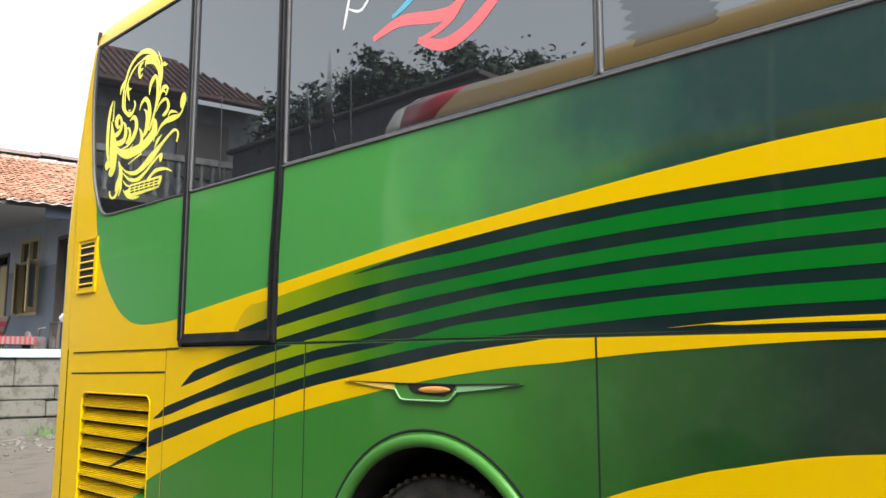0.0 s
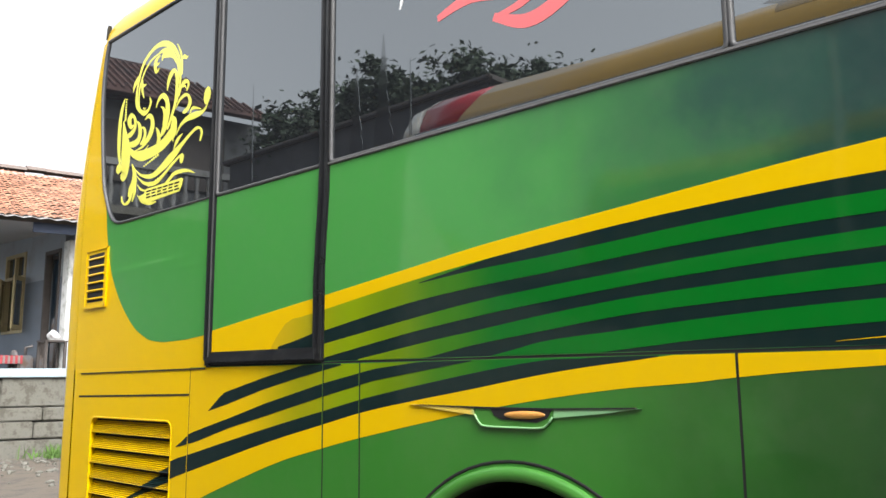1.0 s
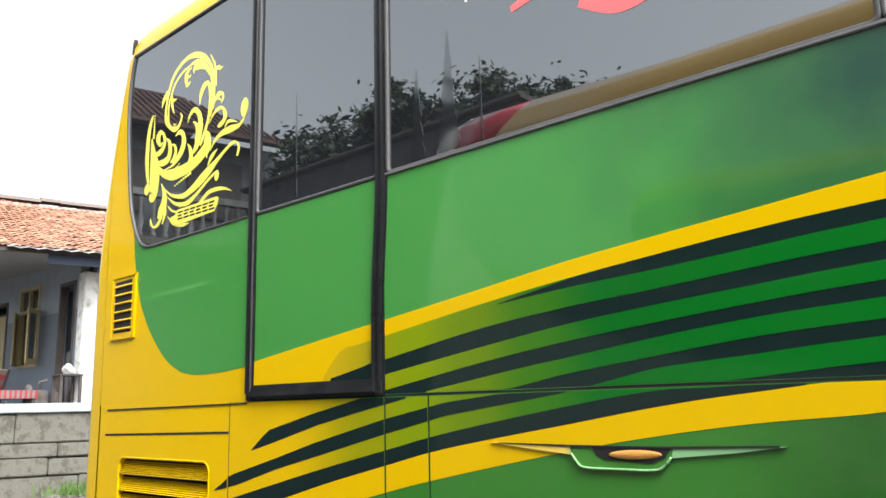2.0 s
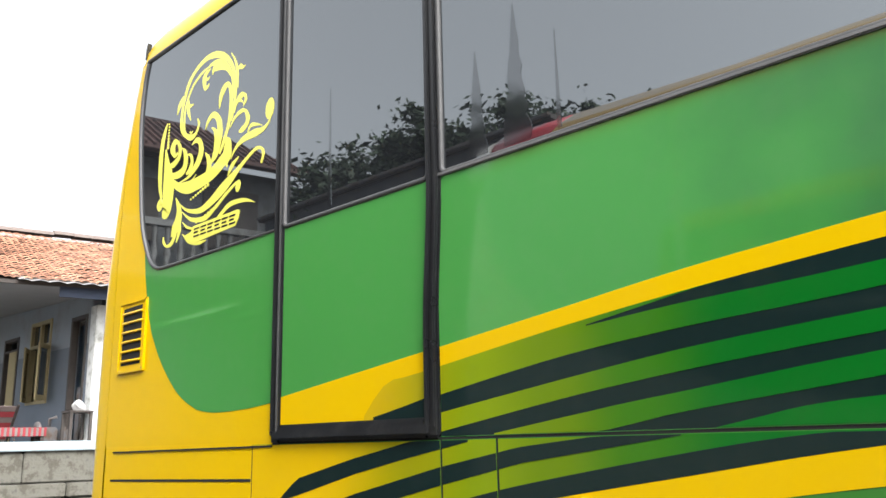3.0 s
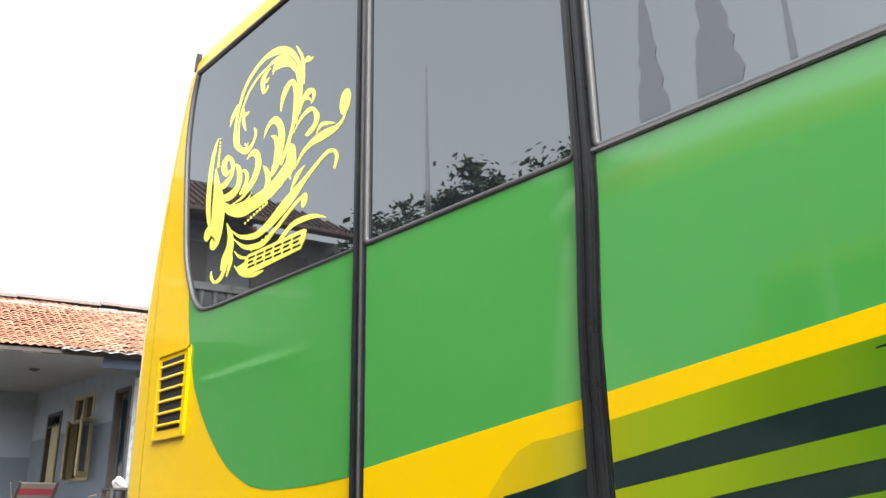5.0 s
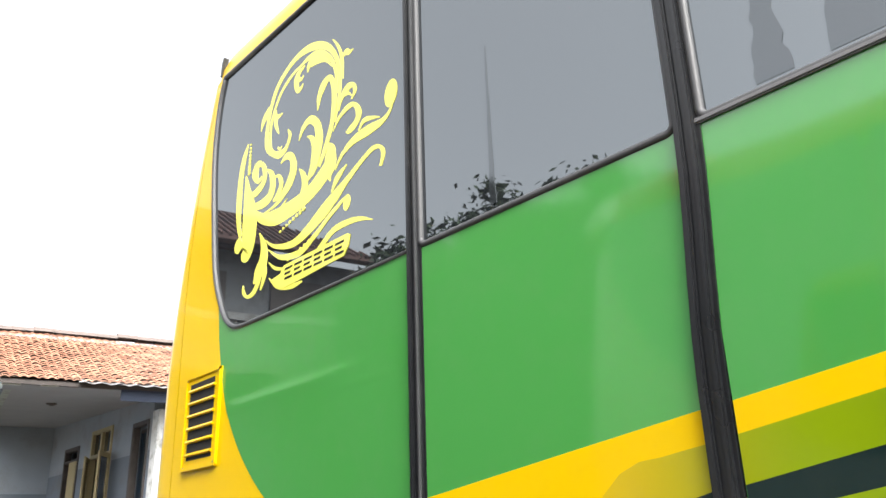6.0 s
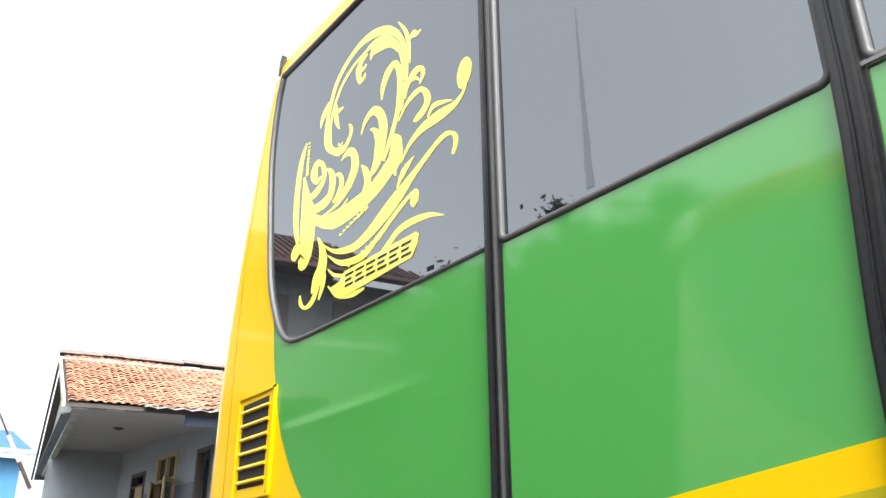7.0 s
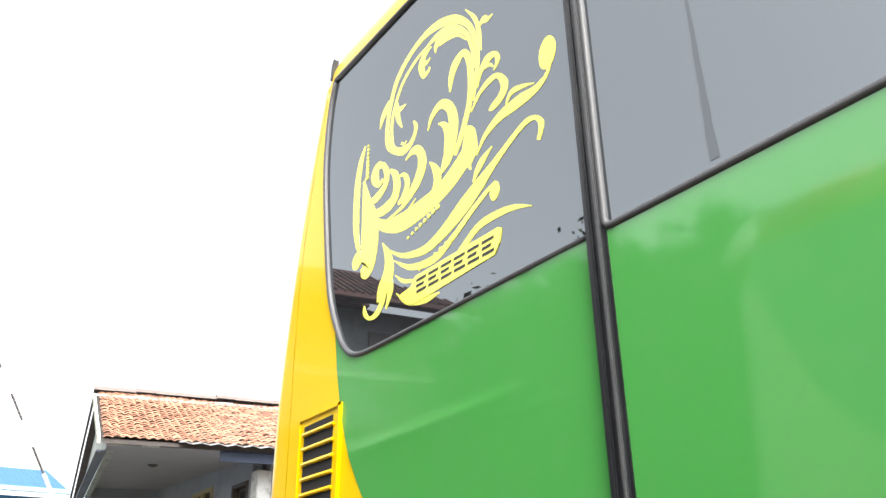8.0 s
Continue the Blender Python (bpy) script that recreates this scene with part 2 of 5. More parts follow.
def rounded(y0, y1, z0, z1, r, n=5):
    """A rectangle with rounded corners, as (y, z) points."""
    out = []
    for cy, cz, a0 in ((y1 - r, z0 + r, -90), (y1 - r, z1 - r, 0), (y0 + r, z1 - r, 90), (y0 + r, z0 + r, 180)):
        out += [(cy + r * math.cos(radians(a0 + 90 * k / n)), cz + r * math.sin(radians(a0 + 90 * k / n))) for k in range(n + 1)]
    return out


def tube(path, radius, bm=None, sides=8, taper=1.0):
    bm = bm or bmesh.new()
    rings = []
    for i, p in enumerate(path):
        p = Vector(p)
        d = (Vector(path[min(i + 1, len(path) - 1)]) - Vector(path[max(i - 1, 0)])).normalized()
        a = d.orthogonal().normalized()
        b = d.cross(a)
        r = radius * (1 + (taper - 1) * i / max(1, len(path) - 1))
        rings.append([bm.verts.new(p + r * (math.cos(6.2832 * k / sides) * a + math.sin(6.2832 * k / sides) * b)) for k in range(sides)])
    for p, q in zip(rings, rings[1:]):
        for k in range(sides):
            bm.faces.new((p[k], p[(k + 1) % sides], q[(k + 1) % sides], q[k]))
    bm.faces.new(rings[0][::-1])
    bm.faces.new(rings[-1])
    return bm


def lathe(profile, centre, axis="X", sides=32, bm=None):
    """profile: (along axis, radius)."""
    bm = bm or bmesh.new()
    rings = []
    for s, r in profile:
        ring = []
        for k in range(sides):
            c, d = r * math.cos(6.28318 * k / sides), r * math.sin(6.28318 * k / sides)
            ring.append(bm.verts.new((centre[0] + s, centre[1] + c, centre[2] + d) if axis == "X" else (centre[0] + c, centre[1] + d, centre[2] + s)))
        rings.append(ring)
    for p, q in zip(rings, rings[1:]):
        for k in range(sides):
            bm.faces.new((p[k], p[(k + 1) % sides], q[(k + 1) % sides], q[k]))
    bm.faces.new(rings[0][::-1])
    bm.faces.new(rings[-1])
    return bm


# ---- ground ----
bm = bmesh.new()
bmesh.ops.create_grid(bm, x_segments=120, y_segments=120, size=40)
for v in bm.verts:
    v.co += Vector((5, 12, 0))
    v.co.z = 0.05 * (noise.noise(Vector((v.co.x * 0.5, v.co.y * 0.5, 0))) - 0.3)
    if 1 < v.co.x < 6 and v.co.y < 7:
        v.co.z = min(v.co.z, 0.0)
rim = [e for e in bm.edges if e.is_boundary]
r = bmesh.ops.extrude_edge_only(bm, edges=rim)
for v in [g for g in r["geom"] if isinstance(g, bmesh.types.BMVert)]:
    v.co = Vector((5 + (v.co.x - 5) * 30, 12 + (v.co.y - 12) * 30, 0))
tagged(link_mesh("ground", bm, dirt_ground, True), "dusty grey-brown dirt yard with trodden gravel", "ground", kind="structure")

# ---- the coach ----
SIDE = 2.10                       # outer face of the coach's side
SEAM, SILL, TOP = 1.470, 2.265, 3.395
DOOR = (3.35, 4.205)              # emergency door with its rubber frame
FRONT, WIDE = -5.9, 2.5
coach = thing("coach_bus", (3.35, 0.0, 0.0), "green and yellow striped touring coach parked on dirt yard", "bus")


def rear_shift(z):
    """How far the leaning tail comes forward at height z."""
    h = max(0.0, z - 2.1)
    return 0.08 * h + 0.09 * h * h


def corner_edge(z):
    """Where the flat side ends and the tail's corner piece begins."""
    return 5.605 - 0.17 * max(0.0, z - 2.4) ** 2


# tail with rounded corners
bm = bmesh.new()
levels = [0.42, 0.6, 1.0, 1.4, 1.8, 2.2, 2.4, 2.6, 2.8, 3.0, 3.2, 3.3, TOP]
rings = []
for z in levels:
    back, ys = 5.80 - rear_shift(z), corner_edge(z) + 0.003
    plan = [(SIDE, ys), (SIDE, back - 0.10)]
    plan += [(SIDE + 0.10 - 0.10 * math.cos(a), back - 0.10 + 0.10 * math.sin(a)) for a in np.linspace(0.15, math.pi / 2, 8)]
    plan += [(SIDE + WIDE - 0.10 + 0.10 * math.sin(a), back - 0.10 + 0.10 * math.cos(a)) for a in np.linspace(0, math.pi / 2, 8)]
    plan += [(SIDE + WIDE, ys)]
    rings.append([bm.verts.new((x, y, z)) for x, y in plan])
for p, q in zip(rings, rings[1:]):
    for k in range(len(p) - 1):
        bm.faces.new((p[k], p[k + 1], q[k + 1], q[k]))
part("tail", bm, enamel_tail, coach, "rounded yellow tail corner", True)

# roof: cove above the windows, leaning with the tail
bm = bmesh.new()
rings = []
for z, inset in ((TOP + 0.003, 0.0), (3.45, 0.004), (3.50, 0.02), (3.55, 0.05), (3.60, 0.11), (3.635, 0.20), (3.66, 0.36), (3.68, 0.8)):
    back = 5.80 - rear_shift(z) - 0.8 * inset
    plan = [(SIDE + inset, FRONT + inset), (SIDE + inset, back - 0.12)]
    plan += [(SIDE + inset + 0.12 - 0.12 * math.cos(a), back - 0.12 + 0.12 * math.sin(a)) for a in np.linspace(0.2, math.pi / 2, 6)]
    plan += [(SIDE + WIDE - inset - 0.12 + 0.12 * math.sin(a), back - 0.12 + 0.12 * math.cos(a)) for a in np.linspace(0, math.pi / 2, 6)]
    plan += [(SIDE + WIDE - inset, FRONT + inset)]
    rings.append([bm.verts.new((x, y, z)) for x, y in plan])
for p, q in zip(rings, rings[1:]):
    for k in range(len(p)):
        j = (k + 1) % len(p)
        bm.faces.new((p[k], p[j], q[j], q[k]))
bm.faces.new(rings[-1])
part("roof", bm, enamel_tail, coach, "yellow rounded roof edge", True)

# near-black inner shell stands for the unlit inside behind panels and panes
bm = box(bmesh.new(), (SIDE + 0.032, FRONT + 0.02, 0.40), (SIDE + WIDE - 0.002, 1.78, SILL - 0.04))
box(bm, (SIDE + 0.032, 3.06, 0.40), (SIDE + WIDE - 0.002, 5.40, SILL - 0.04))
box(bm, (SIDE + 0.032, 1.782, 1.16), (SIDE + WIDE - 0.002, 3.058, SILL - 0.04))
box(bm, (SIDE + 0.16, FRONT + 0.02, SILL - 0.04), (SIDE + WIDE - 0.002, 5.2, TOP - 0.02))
part("inner_shell", bm, shade_black, coach)
part("front_wall", boxed((SIDE, FRONT - 0.05, 0.4), (SIDE + WIDE, FRONT, TOP + 0.1), 0.03), enamel_green, coach)
part("far_side", boxed((SIDE + WIDE, FRONT, 0.4), (SIDE + WIDE + 0.03, 5.49, TOP)), enamel_green, coach)

# upper panel ahead of the door
T = 0.03
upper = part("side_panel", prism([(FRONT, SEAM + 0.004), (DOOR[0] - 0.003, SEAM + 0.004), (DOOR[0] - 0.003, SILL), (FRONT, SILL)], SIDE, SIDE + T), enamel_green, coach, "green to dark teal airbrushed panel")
door_panel = part("emergency_door", prism([(DOOR[0] + 0.020, SEAM + 0.064), (DOOR[1] - 0.05, SEAM + 0.064), (DOOR[1] - 0.05, SILL), (DOOR[0] + 0.020, SILL)], SIDE - 0.002, SIDE + T), enamel_plain, coach, "green emergency door with yellow foot")

# window 1 outline, rounded to the rear, and the quarter panel round it
WIN1 = curve_points([(5.03, SILL), (5.165, 2.272), (5.245, 2.312), (5.305, 2.395), (5.368, 2.54), (5.415, 2.80), (5.440, 3.00), (5.442, 3.15), (5.425, 3.30), (5.395, TOP)], 5)
WIN1 = [(p.x, p.y) for p in WIN1]
edge_levels = np.linspace(TOP, SEAM + 0.004, 14)
quarter = [(corner_edge(z), z) for z in edge_levels] + [(DOOR[1] + 0.003, SEAM + 0.004), (DOOR[1] + 0.003, SILL)] + WIN1
quarter_panel = part("quarter_panel", prism(quarter, SIDE, SIDE + T), enamel_tail, coach, "yellow rear quarter panel with green field")

# lower skirt panels
ARCH = (2.412, 0.564, 0.54)
DROP = 0.36


def skirt(y0, y1, arch=False):
    pts = [(y0, DROP), (y0, SEAM - 0.004), (y1, SEAM - 0.004), (y1, DROP)]
    if arch:
        a0 = math.asin((DROP - ARCH[1]) / ARCH[2])
        pts += [(ARCH[0] + ARCH[2] * math.cos(a), ARCH[1] + ARCH[2] * math.sin(a)) for a in np.linspace(a0, math.pi - a0, 26)]
    return prism(pts, SIDE, SIDE + T)


GR = (4.49, 5.36, 0.45, 1.212)


def rear_skirt(y0, y1):
    bm = bmesh.new()
    outer = [(y0, DROP), (y1, DROP), (y1, SEAM - 0.004), (y0, SEAM - 0.004)]
    loops = []
    for line in (outer, rounded(*GR, 0.05)):
        f = [bm.verts.new((SIDE, y, z)) for y, z in line]
        loops.append(f)
        for i in range(len(f)):
            bm.edges.new((f[i], f[(i + 1) % len(f)]))
    bmesh.ops.triangle_fill(bm, edges=bm.edges[:], use_beauty=True, use_dissolve=False)
    for f in loops:
        g = [bm.verts.new((SIDE + T, v.co.y, v.co.z)) for v in f]
        for i in range(len(f)):
            j = (i + 1) % len(f)
            bm.faces.new((f[i], f[j], g[j], g[i]))
    return bm


GAPS = [5.597, 4.335, 3.350, 3.137, 1.700, 0.25, -1.2, -2.65, -4.1, FRONT]
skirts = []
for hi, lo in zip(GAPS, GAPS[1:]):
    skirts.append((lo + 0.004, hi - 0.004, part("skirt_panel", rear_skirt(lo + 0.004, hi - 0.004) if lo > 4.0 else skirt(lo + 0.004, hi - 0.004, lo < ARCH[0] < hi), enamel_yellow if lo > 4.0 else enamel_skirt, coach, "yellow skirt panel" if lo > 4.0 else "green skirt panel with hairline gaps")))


# black strips added in the panel gaps stand for the shade inside them
for y in GAPS[1:-1]:
    part("gap_fill", boxed((SIDE + 0.0008, y - 0.0039, DROP), (SIDE + 0.02, y + 0.0039, SEAM - 0.004)), shade_black, coach)
part("gap_fill", boxed((SIDE + 0.0008, FRONT, SEAM - 0.005), (SIDE + 0.02, DOOR[1], SEAM + 0.005)), shade_black, coach)
# yellow strip closes the gap behind the door
part("gap_fill", boxed((SIDE + 0.0003, DOOR[1] + 0.002, SEAM - 0.0045), (SIDE + 0.02, 5.60, SEAM + 0.0045)), enamel_yellow, coach)

# ---- livery: thin vinyl stripes ----
def smooth_line(ctrl):
    pts = curve_points([(a, b, 0) for a, b in ctrl], 8)
    ys = np.array([p.x for p in pts]); zs = np.array([p.y for p in pts])
    o = np.argsort(ys)
    return lambda y: float(np.interp(y, ys[o], zs[o]))


def stripe(name, top, bottom, y0, y1, mat, parent, lo=-9.0, hi=9.0, lift=0.001, label="", cuts=()):
    """A stripe between two lines along the coach, kept between the heights lo and hi and cut at the panel gaps."""
    bm = bmesh.new()
    bounds = sorted([y0, y1] + [c for c in cuts if y0 < c < y1])
    for a, b in zip(bounds, bounds[1:]):
        a, b = a + (0.004 if a in cuts else 0), b - (0.004 if b in cuts else 0)
        n = max(3, int((b - a) / 0.04))
        last = None
        for y in np.linspace(a, b, n):
            t, s = min(top(y), hi), max(bottom(y), lo)
            if t - s < 0.0005:
                last = None
                continue
            now = [bm.verts.new((SIDE - lift, y, t)), bm.verts.new((SIDE - lift, y, s)), bm.verts.new((SIDE + 0.0004, y, s)), bm.verts.new((SIDE + 0.0004, y, t))]
            if last:
                for i in range(4):
                    j = (i + 1) % 4
                    bm.faces.new((last[i], last[j], now[j], now[i]))
            last = now
    return part(name, bm, mat, parent, label)


def broken_line(ctrl):
    ys, zs = np.array(sorted(ctrl)).T
    return lambda y: float(np.interp(y, ys, zs))


U = SEAM + 0.006
y_top = smooth_line([(FRONT, 1.7), (-3, 1.84), (-0.5, 1.95), (0.87, 1.967), (1.41, 1.943), (1.8, 1.91), (2.03, 1.888), (2.29, 1.864), (2.58, 1.834), (2.92, 1.789), (3.35, 1.733)])
y_bot = smooth_line([(FRONT, 1.62), (-3, 1.75), (-0.5, 1.855), (0.87, 1.872), (1.41, 1.871), (1.8, 1.854), (2.03, 1.838), (2.29, 1.814), (2.58, 1.784), (2.92, 1.741), (3.34, 1.678), (3.36, 1.675)])
g1_top = smooth_line([(FRONT, 1.6), (-0.5, 1.8), (0.88, 1.825), (1.42, 1.827), (1.8, 1.811), (2.03, 1.794), (2.29, 1.775), (2.58, 1.758), (2.86, 1.733), (3.36, 1.688)])
g1_bot = smooth_line([(FRONT, 1.57), (-0.5, 1.76), (0.88, 1.778), (1.42, 1.777), (1.8, 1.761), (2.03, 1.745), (2.29, 1.723), (2.58, 1.702), (2.92, 1.665), (3.34, 1.596), (3.36, 1.593)])
g2_top = smooth_line([(FRONT, 1.55), (-0.5, 1.73), (0.89, 1.749), (1.42, 1.739), (1.81, 1.719), (2.03, 1.702), (2.29, 1.681), (2.58, 1.653), (2.91, 1.608), (3.34, 1.544), (3.36, 1.541)])
g2_bot = smooth_line([(FRONT, 1.51), (-0.5, 1.69), (0.89, 1.704), (1.42, 1.696), (1.81, 1.676), (2.03, 1.659), (2.29, 1.635), (2.58, 1.604), (2.91, 1.56), (3.34, 1.49), (3.36, 1.487)])
g3_top = smooth_line([(FRONT, 1.49), (-0.5, 1.66), (0.89, 1.669), (1.42, 1.659), (1.81, 1.639), (2.04, 1.623), (2.29, 1.596), (2.58, 1.558), (2.74, 1.538), (3.12, 1.483), (3.36, 1.448)])
g3_bot = smooth_line([(-5, 1.46), (-0.5, 1.61), (0.89, 1.622), (1.43, 1.609), (1.81, 1.593), (2.04, 1.577), (2.29, 1.548), (2.58, 1.513), (2.74, 1.486), (3.36, 1.381)])
g4_top = smooth_line([(-4.5, 1.46), (-0.5, 1.575), (0.9, 1.586), (1.43, 1.577), (1.81, 1.555), (2.04, 1.536), (2.29, 1.516), (2.48, 1.481), (3.36, 1.319)])
g4_bot = smooth_line([(-4, 1.44), (-0.5, 1.53), (0.9, 1.537), (1.43, 1.524), (1.81, 1.501), (1.92, 1.492), (2.14, 1.473), (3.36, 1.368)])
y5_top = smooth_line([(-2.5, 1.44), (0.0, 1.500), (0.90, 1.503), (1.27, 1.497), (1.52, 1.482), (3.35, 1.35)])
sill_line = lambda y: SEAM
HEAD = DOOR[0] - 0.004
stripe("yellow_stripe", y_top, y_bot, FRONT, HEAD, enamel_yellow, coach, lift=0.0010, lo=U)
stripe("ink_field", y_bot, sill_line, FRONT, 2.84, enamel_ink, coach, lift=0.0006, lo=U)
stripe("lime_field", y_bot, g1_bot, 2.825, HEAD, enamel_lime, coach, lift=0.0010, lo=U)
tip_top = smooth_line([(2.38, 1.805), (2.52, 1.789), (2.66, 1.766), (2.76, 1.750), (2.86, 1.7335)])
stripe("lime_tip", y_bot, tip_top, 2.42, 2.825, enamel_lime, coach, lift=0.0012, lo=U)
stripe("ink_field", g1_bot, sill_line, 2.84, HEAD, enamel_ink, coach, lift=0.0006, lo=U)
for a, b in ((g1_top, g1_bot), (g2_top, g2_bot), (g3_top, g3_bot), (g4_top, g4_bot)):
    stripe("green_stripe", a, b, FRONT, 2.825 if a is g1_top else HEAD, enamel_lime, coach, lift=0.0014, lo=U, label="green speed stripe fading to lime")
y5_bot = smooth_line([(-2.5, 1.43), (0.0, 1.488), (0.90, 1.489), (1.27, 1.488), (1.52, 1.482), (3.35, 1.36)])
stripe("yellow_stripe", y5_top, y5_bot, FRONT, 1.5, enamel_yellow, coach, lift=0.0014, lo=U)

# skirt stripes
L = SEAM - 0.006
d1t = broken_line([(1.2, 1.62), (3.15, 1.545), (3.47, 1.465), (3.75, 1.414), (4.05, 1.349), (4.17, 1.267)])
d1b = broken_line([(1.2, 1.6), (3.22, 1.463), (3.51, 1.412), (3.74, 1.367), (4.02, 1.3), (4.17, 1.267)])
d2t = broken_line([(1.2, 1.62), (2.77, 1.469), (3.06, 1.442), (3.36, 1.389), (3.74, 1.306), (3.99, 1.243), (4.32, 1.164), (4.43, 1.099)])
d2b = broken_line([(1.2, 1.6), (2.58, 1.463), (3.06, 1.4), (3.36, 1.338), (3.74, 1.254), (3.99, 1.2), (4.26, 1.129), (4.43, 1.096)])
d3t = smooth_line([(1.2, 1.56), (2.04, 1.469), (2.29, 1.459), (2.58, 1.423), (3.06, 1.345), (3.35, 1.285), (3.74, 1.202), (4.26, 1.082), (4.5, 1.023), (4.78, 0.911), (4.98, 0.791)])
d3b = smooth_line([(0.9, 1.48), (1.7, 1.473), (2.04, 1.447), (2.29, 1.418), (2.58, 1.373), (3.06, 1.297), (3.35, 1.234), (3.73, 1.146), (4.25, 1.009), (4.49, 0.945), (4.98, 0.785)])
gr_top = smooth_line([(FRONT, 1.25), (-2, 1.4), (0, 1.45), (0.91, 1.448), (1.44, 1.424), (1.7, 1.404), (1.82, 1.391), (2.04, 1.374), (2.29, 1.344), (2.58, 1.299), (3.05, 1.21), (3.35, 1.145), (3.73, 1.046), (4.44, 0.797), (4.75, 0.62), (5, 0.42)])
bulge = smooth_line([(FRONT, 0.7), (-3.0, 1.0), (-0.8, 1.19), (0.2, 1.21), (0.93, 1.181), (1.29, 1.119), (1.46, 1.074), (1.69, 0.997), (2.0, 0.85)])
roof_line = lambda y: L
floor_line = lambda y: DROP + 0.01
for y0, y1, panel in skirts:
    if y0 < 4.0:
        stripe("lime_band" if y0 > 2 else "yellow_band", roof_line, d3b, y0, y1, enamel_lime if 1.7 < y0 else enamel_yellow, panel, hi=L, lift=0.0006)
        stripe("yellow_band", d3b, gr_top, y0, y1, enamel_yellow, panel, hi=L, lift=0.0010)
        for t, b, end in ((d1t, d1b, 4.167), (d2t, d2b, 4.44), (d3t, d3b, 4.98)):
            if y1 > 1.6:
                stripe("ink_stripe", t, b, max(y0, 1.75), min(y1, end), enamel_ink, panel, hi=L, lift=0.0014)
        if y0 < 1.6:
            stripe("yellow_bulge", bulge, floor_line, y0, min(y1, 1.69), enamel_yellow, panel, lift=0.0010)
    elif y0 < 5:
        stripe("ink_stripe", d3t, d3b, max(y0, 4.34), 4.494, enamel_ink, panel, lift=0.0014)
        stripe("ink_stripe", d2t, d2b, max(y0, 4.34), 4.44, enamel_ink, panel, lift=0.0014)
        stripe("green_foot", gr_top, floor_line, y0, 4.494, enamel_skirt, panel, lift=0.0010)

# green field of the quarter panel and the door's yellow foot
field = smooth_line([(4.205, 1.614), (4.31, 1.605), (4.41, 1.598), (4.59, 1.594), (4.70, 1.603), (4.785, 1.622), (4.93, 1.692), (5.09, 1.835), (5.205, 2.000), (5.255, 2.125), (5.292, 2.262)])
bm = bmesh.new()
grid = []
for y in np.linspace(DOOR[1] + 0.004, 5.292, 90):
    lowest = field(y)
    col = []
    for q in np.linspace(0, 1, 110):
        z = lowest + (SILL - 0.001 - lowest) * q
        line = 1.995 - 0.014 * (y - 4.64) + 0.02 * (4.64 - y) * (y < 4.64)
        fade = min(1.0, max(0.0, (y - 4.36) / 0.3)) * min(1.0, max(0.0, (5.22 - y) / 0.05 + 0.4))
        fold = 0.0024 * fade * math.exp(-((z - line) / 0.018) ** 2 if z > line else -(line - z) / 0.06)
        fold += 0.0005 * math.exp(-((z - 1.955) / 0.012) ** 2 - ((y - 4.40) / 0.12) ** 2)
        col.append(bm.verts.new((SIDE - 0.0012 - fold, y, z)))
    grid.append(col)
for p, q in zip(grid, grid[1:]):
    for k in range(109):
        bm.faces.new((p[k], p[k + 1], q[k + 1], q[k]))
part("green_field", bm, enamel_plain, quarter_panel, "green field with a long dent crease", True)
under = [p for p in WIN1 if p[1] < 2.42]
part("green_corner", prism([(5.292, SILL - 0.001), (5.303, 2.34), (5.313, 2.42)] + under[::-1], SIDE - 0.001, SIDE + 0.0004), enamel_plain, quarter_panel)
foot = smooth_line([(3.40, 1.727), (3.66, 1.694), (3.93, 1.659), (4.16, 1.629)])
D0, D1 = DOOR[0] + 0.056, DOOR[1] - 0.051
stripe("yellow_foot", foot, lambda y: SEAM + 0.061, D0, D1, enamel_yellow, door_panel, lift=0.0032)
stripe("olive_flash", smooth_line([(3.40, 1.668), (3.50, 1.655), (3.586, 1.640), (3.69, 1.545), (3.70, 1.50)]), lambda y: SEAM + 0.061, D0, 3.69, enamel_olive, door_panel, lift=0.0036)
stripe("ink_flash", smooth_line([(3.40, 1.590), (3.50, 1.568), (3.64, 1.541)]), lambda y: SEAM + 0.061, D0, 3.645, enamel_ink, door_panel, lift=0.0040)



# ---- windows ----
def pane(name, outline, label=""):
    g = part(name, prism(outline, SIDE + 0.004, SIDE + 0.012), glass, coach, label)
    return g


def gasket(outline, width, name, parent, closed=True, mat=None, lift=0.008):
    """A rounded rubber profile that follows an outline."""
    bm = bmesh.new()
    pts = [Vector((SIDE, y, z)) for y, z in outline]
    rings = []
    k = len(pts)
    for i, p in enumerate(pts):
        a, b = pts[(i - 1) % k if closed else max(i - 1, 0)], pts[(i + 1) % k if closed else min(i + 1, k - 1)]
        d = (b - a).normalized()
        s = Vector((0, -d.z, d.y))
        prof = [(-0.5, 0.010), (-0.5, -0.3 * lift), (-0.28, -0.9 * lift), (0.0, -lift), (0.28, -0.9 * lift), (0.5, -0.3 * lift), (0.5, 0.010)]
        rings.append([bm.verts.new(p + s * (w * width) + Vector((h, 0, 0))) for w, h in prof])
    for i in range(k if closed else k - 1):
        p, q = rings[i], rings[(i + 1) % k]
        for j in range(6):
            bm.faces.new((p[j], p[j + 1], q[j + 1], q[j]))
    return part(name, bm, mat or grey_rubber, parent, smooth=True)


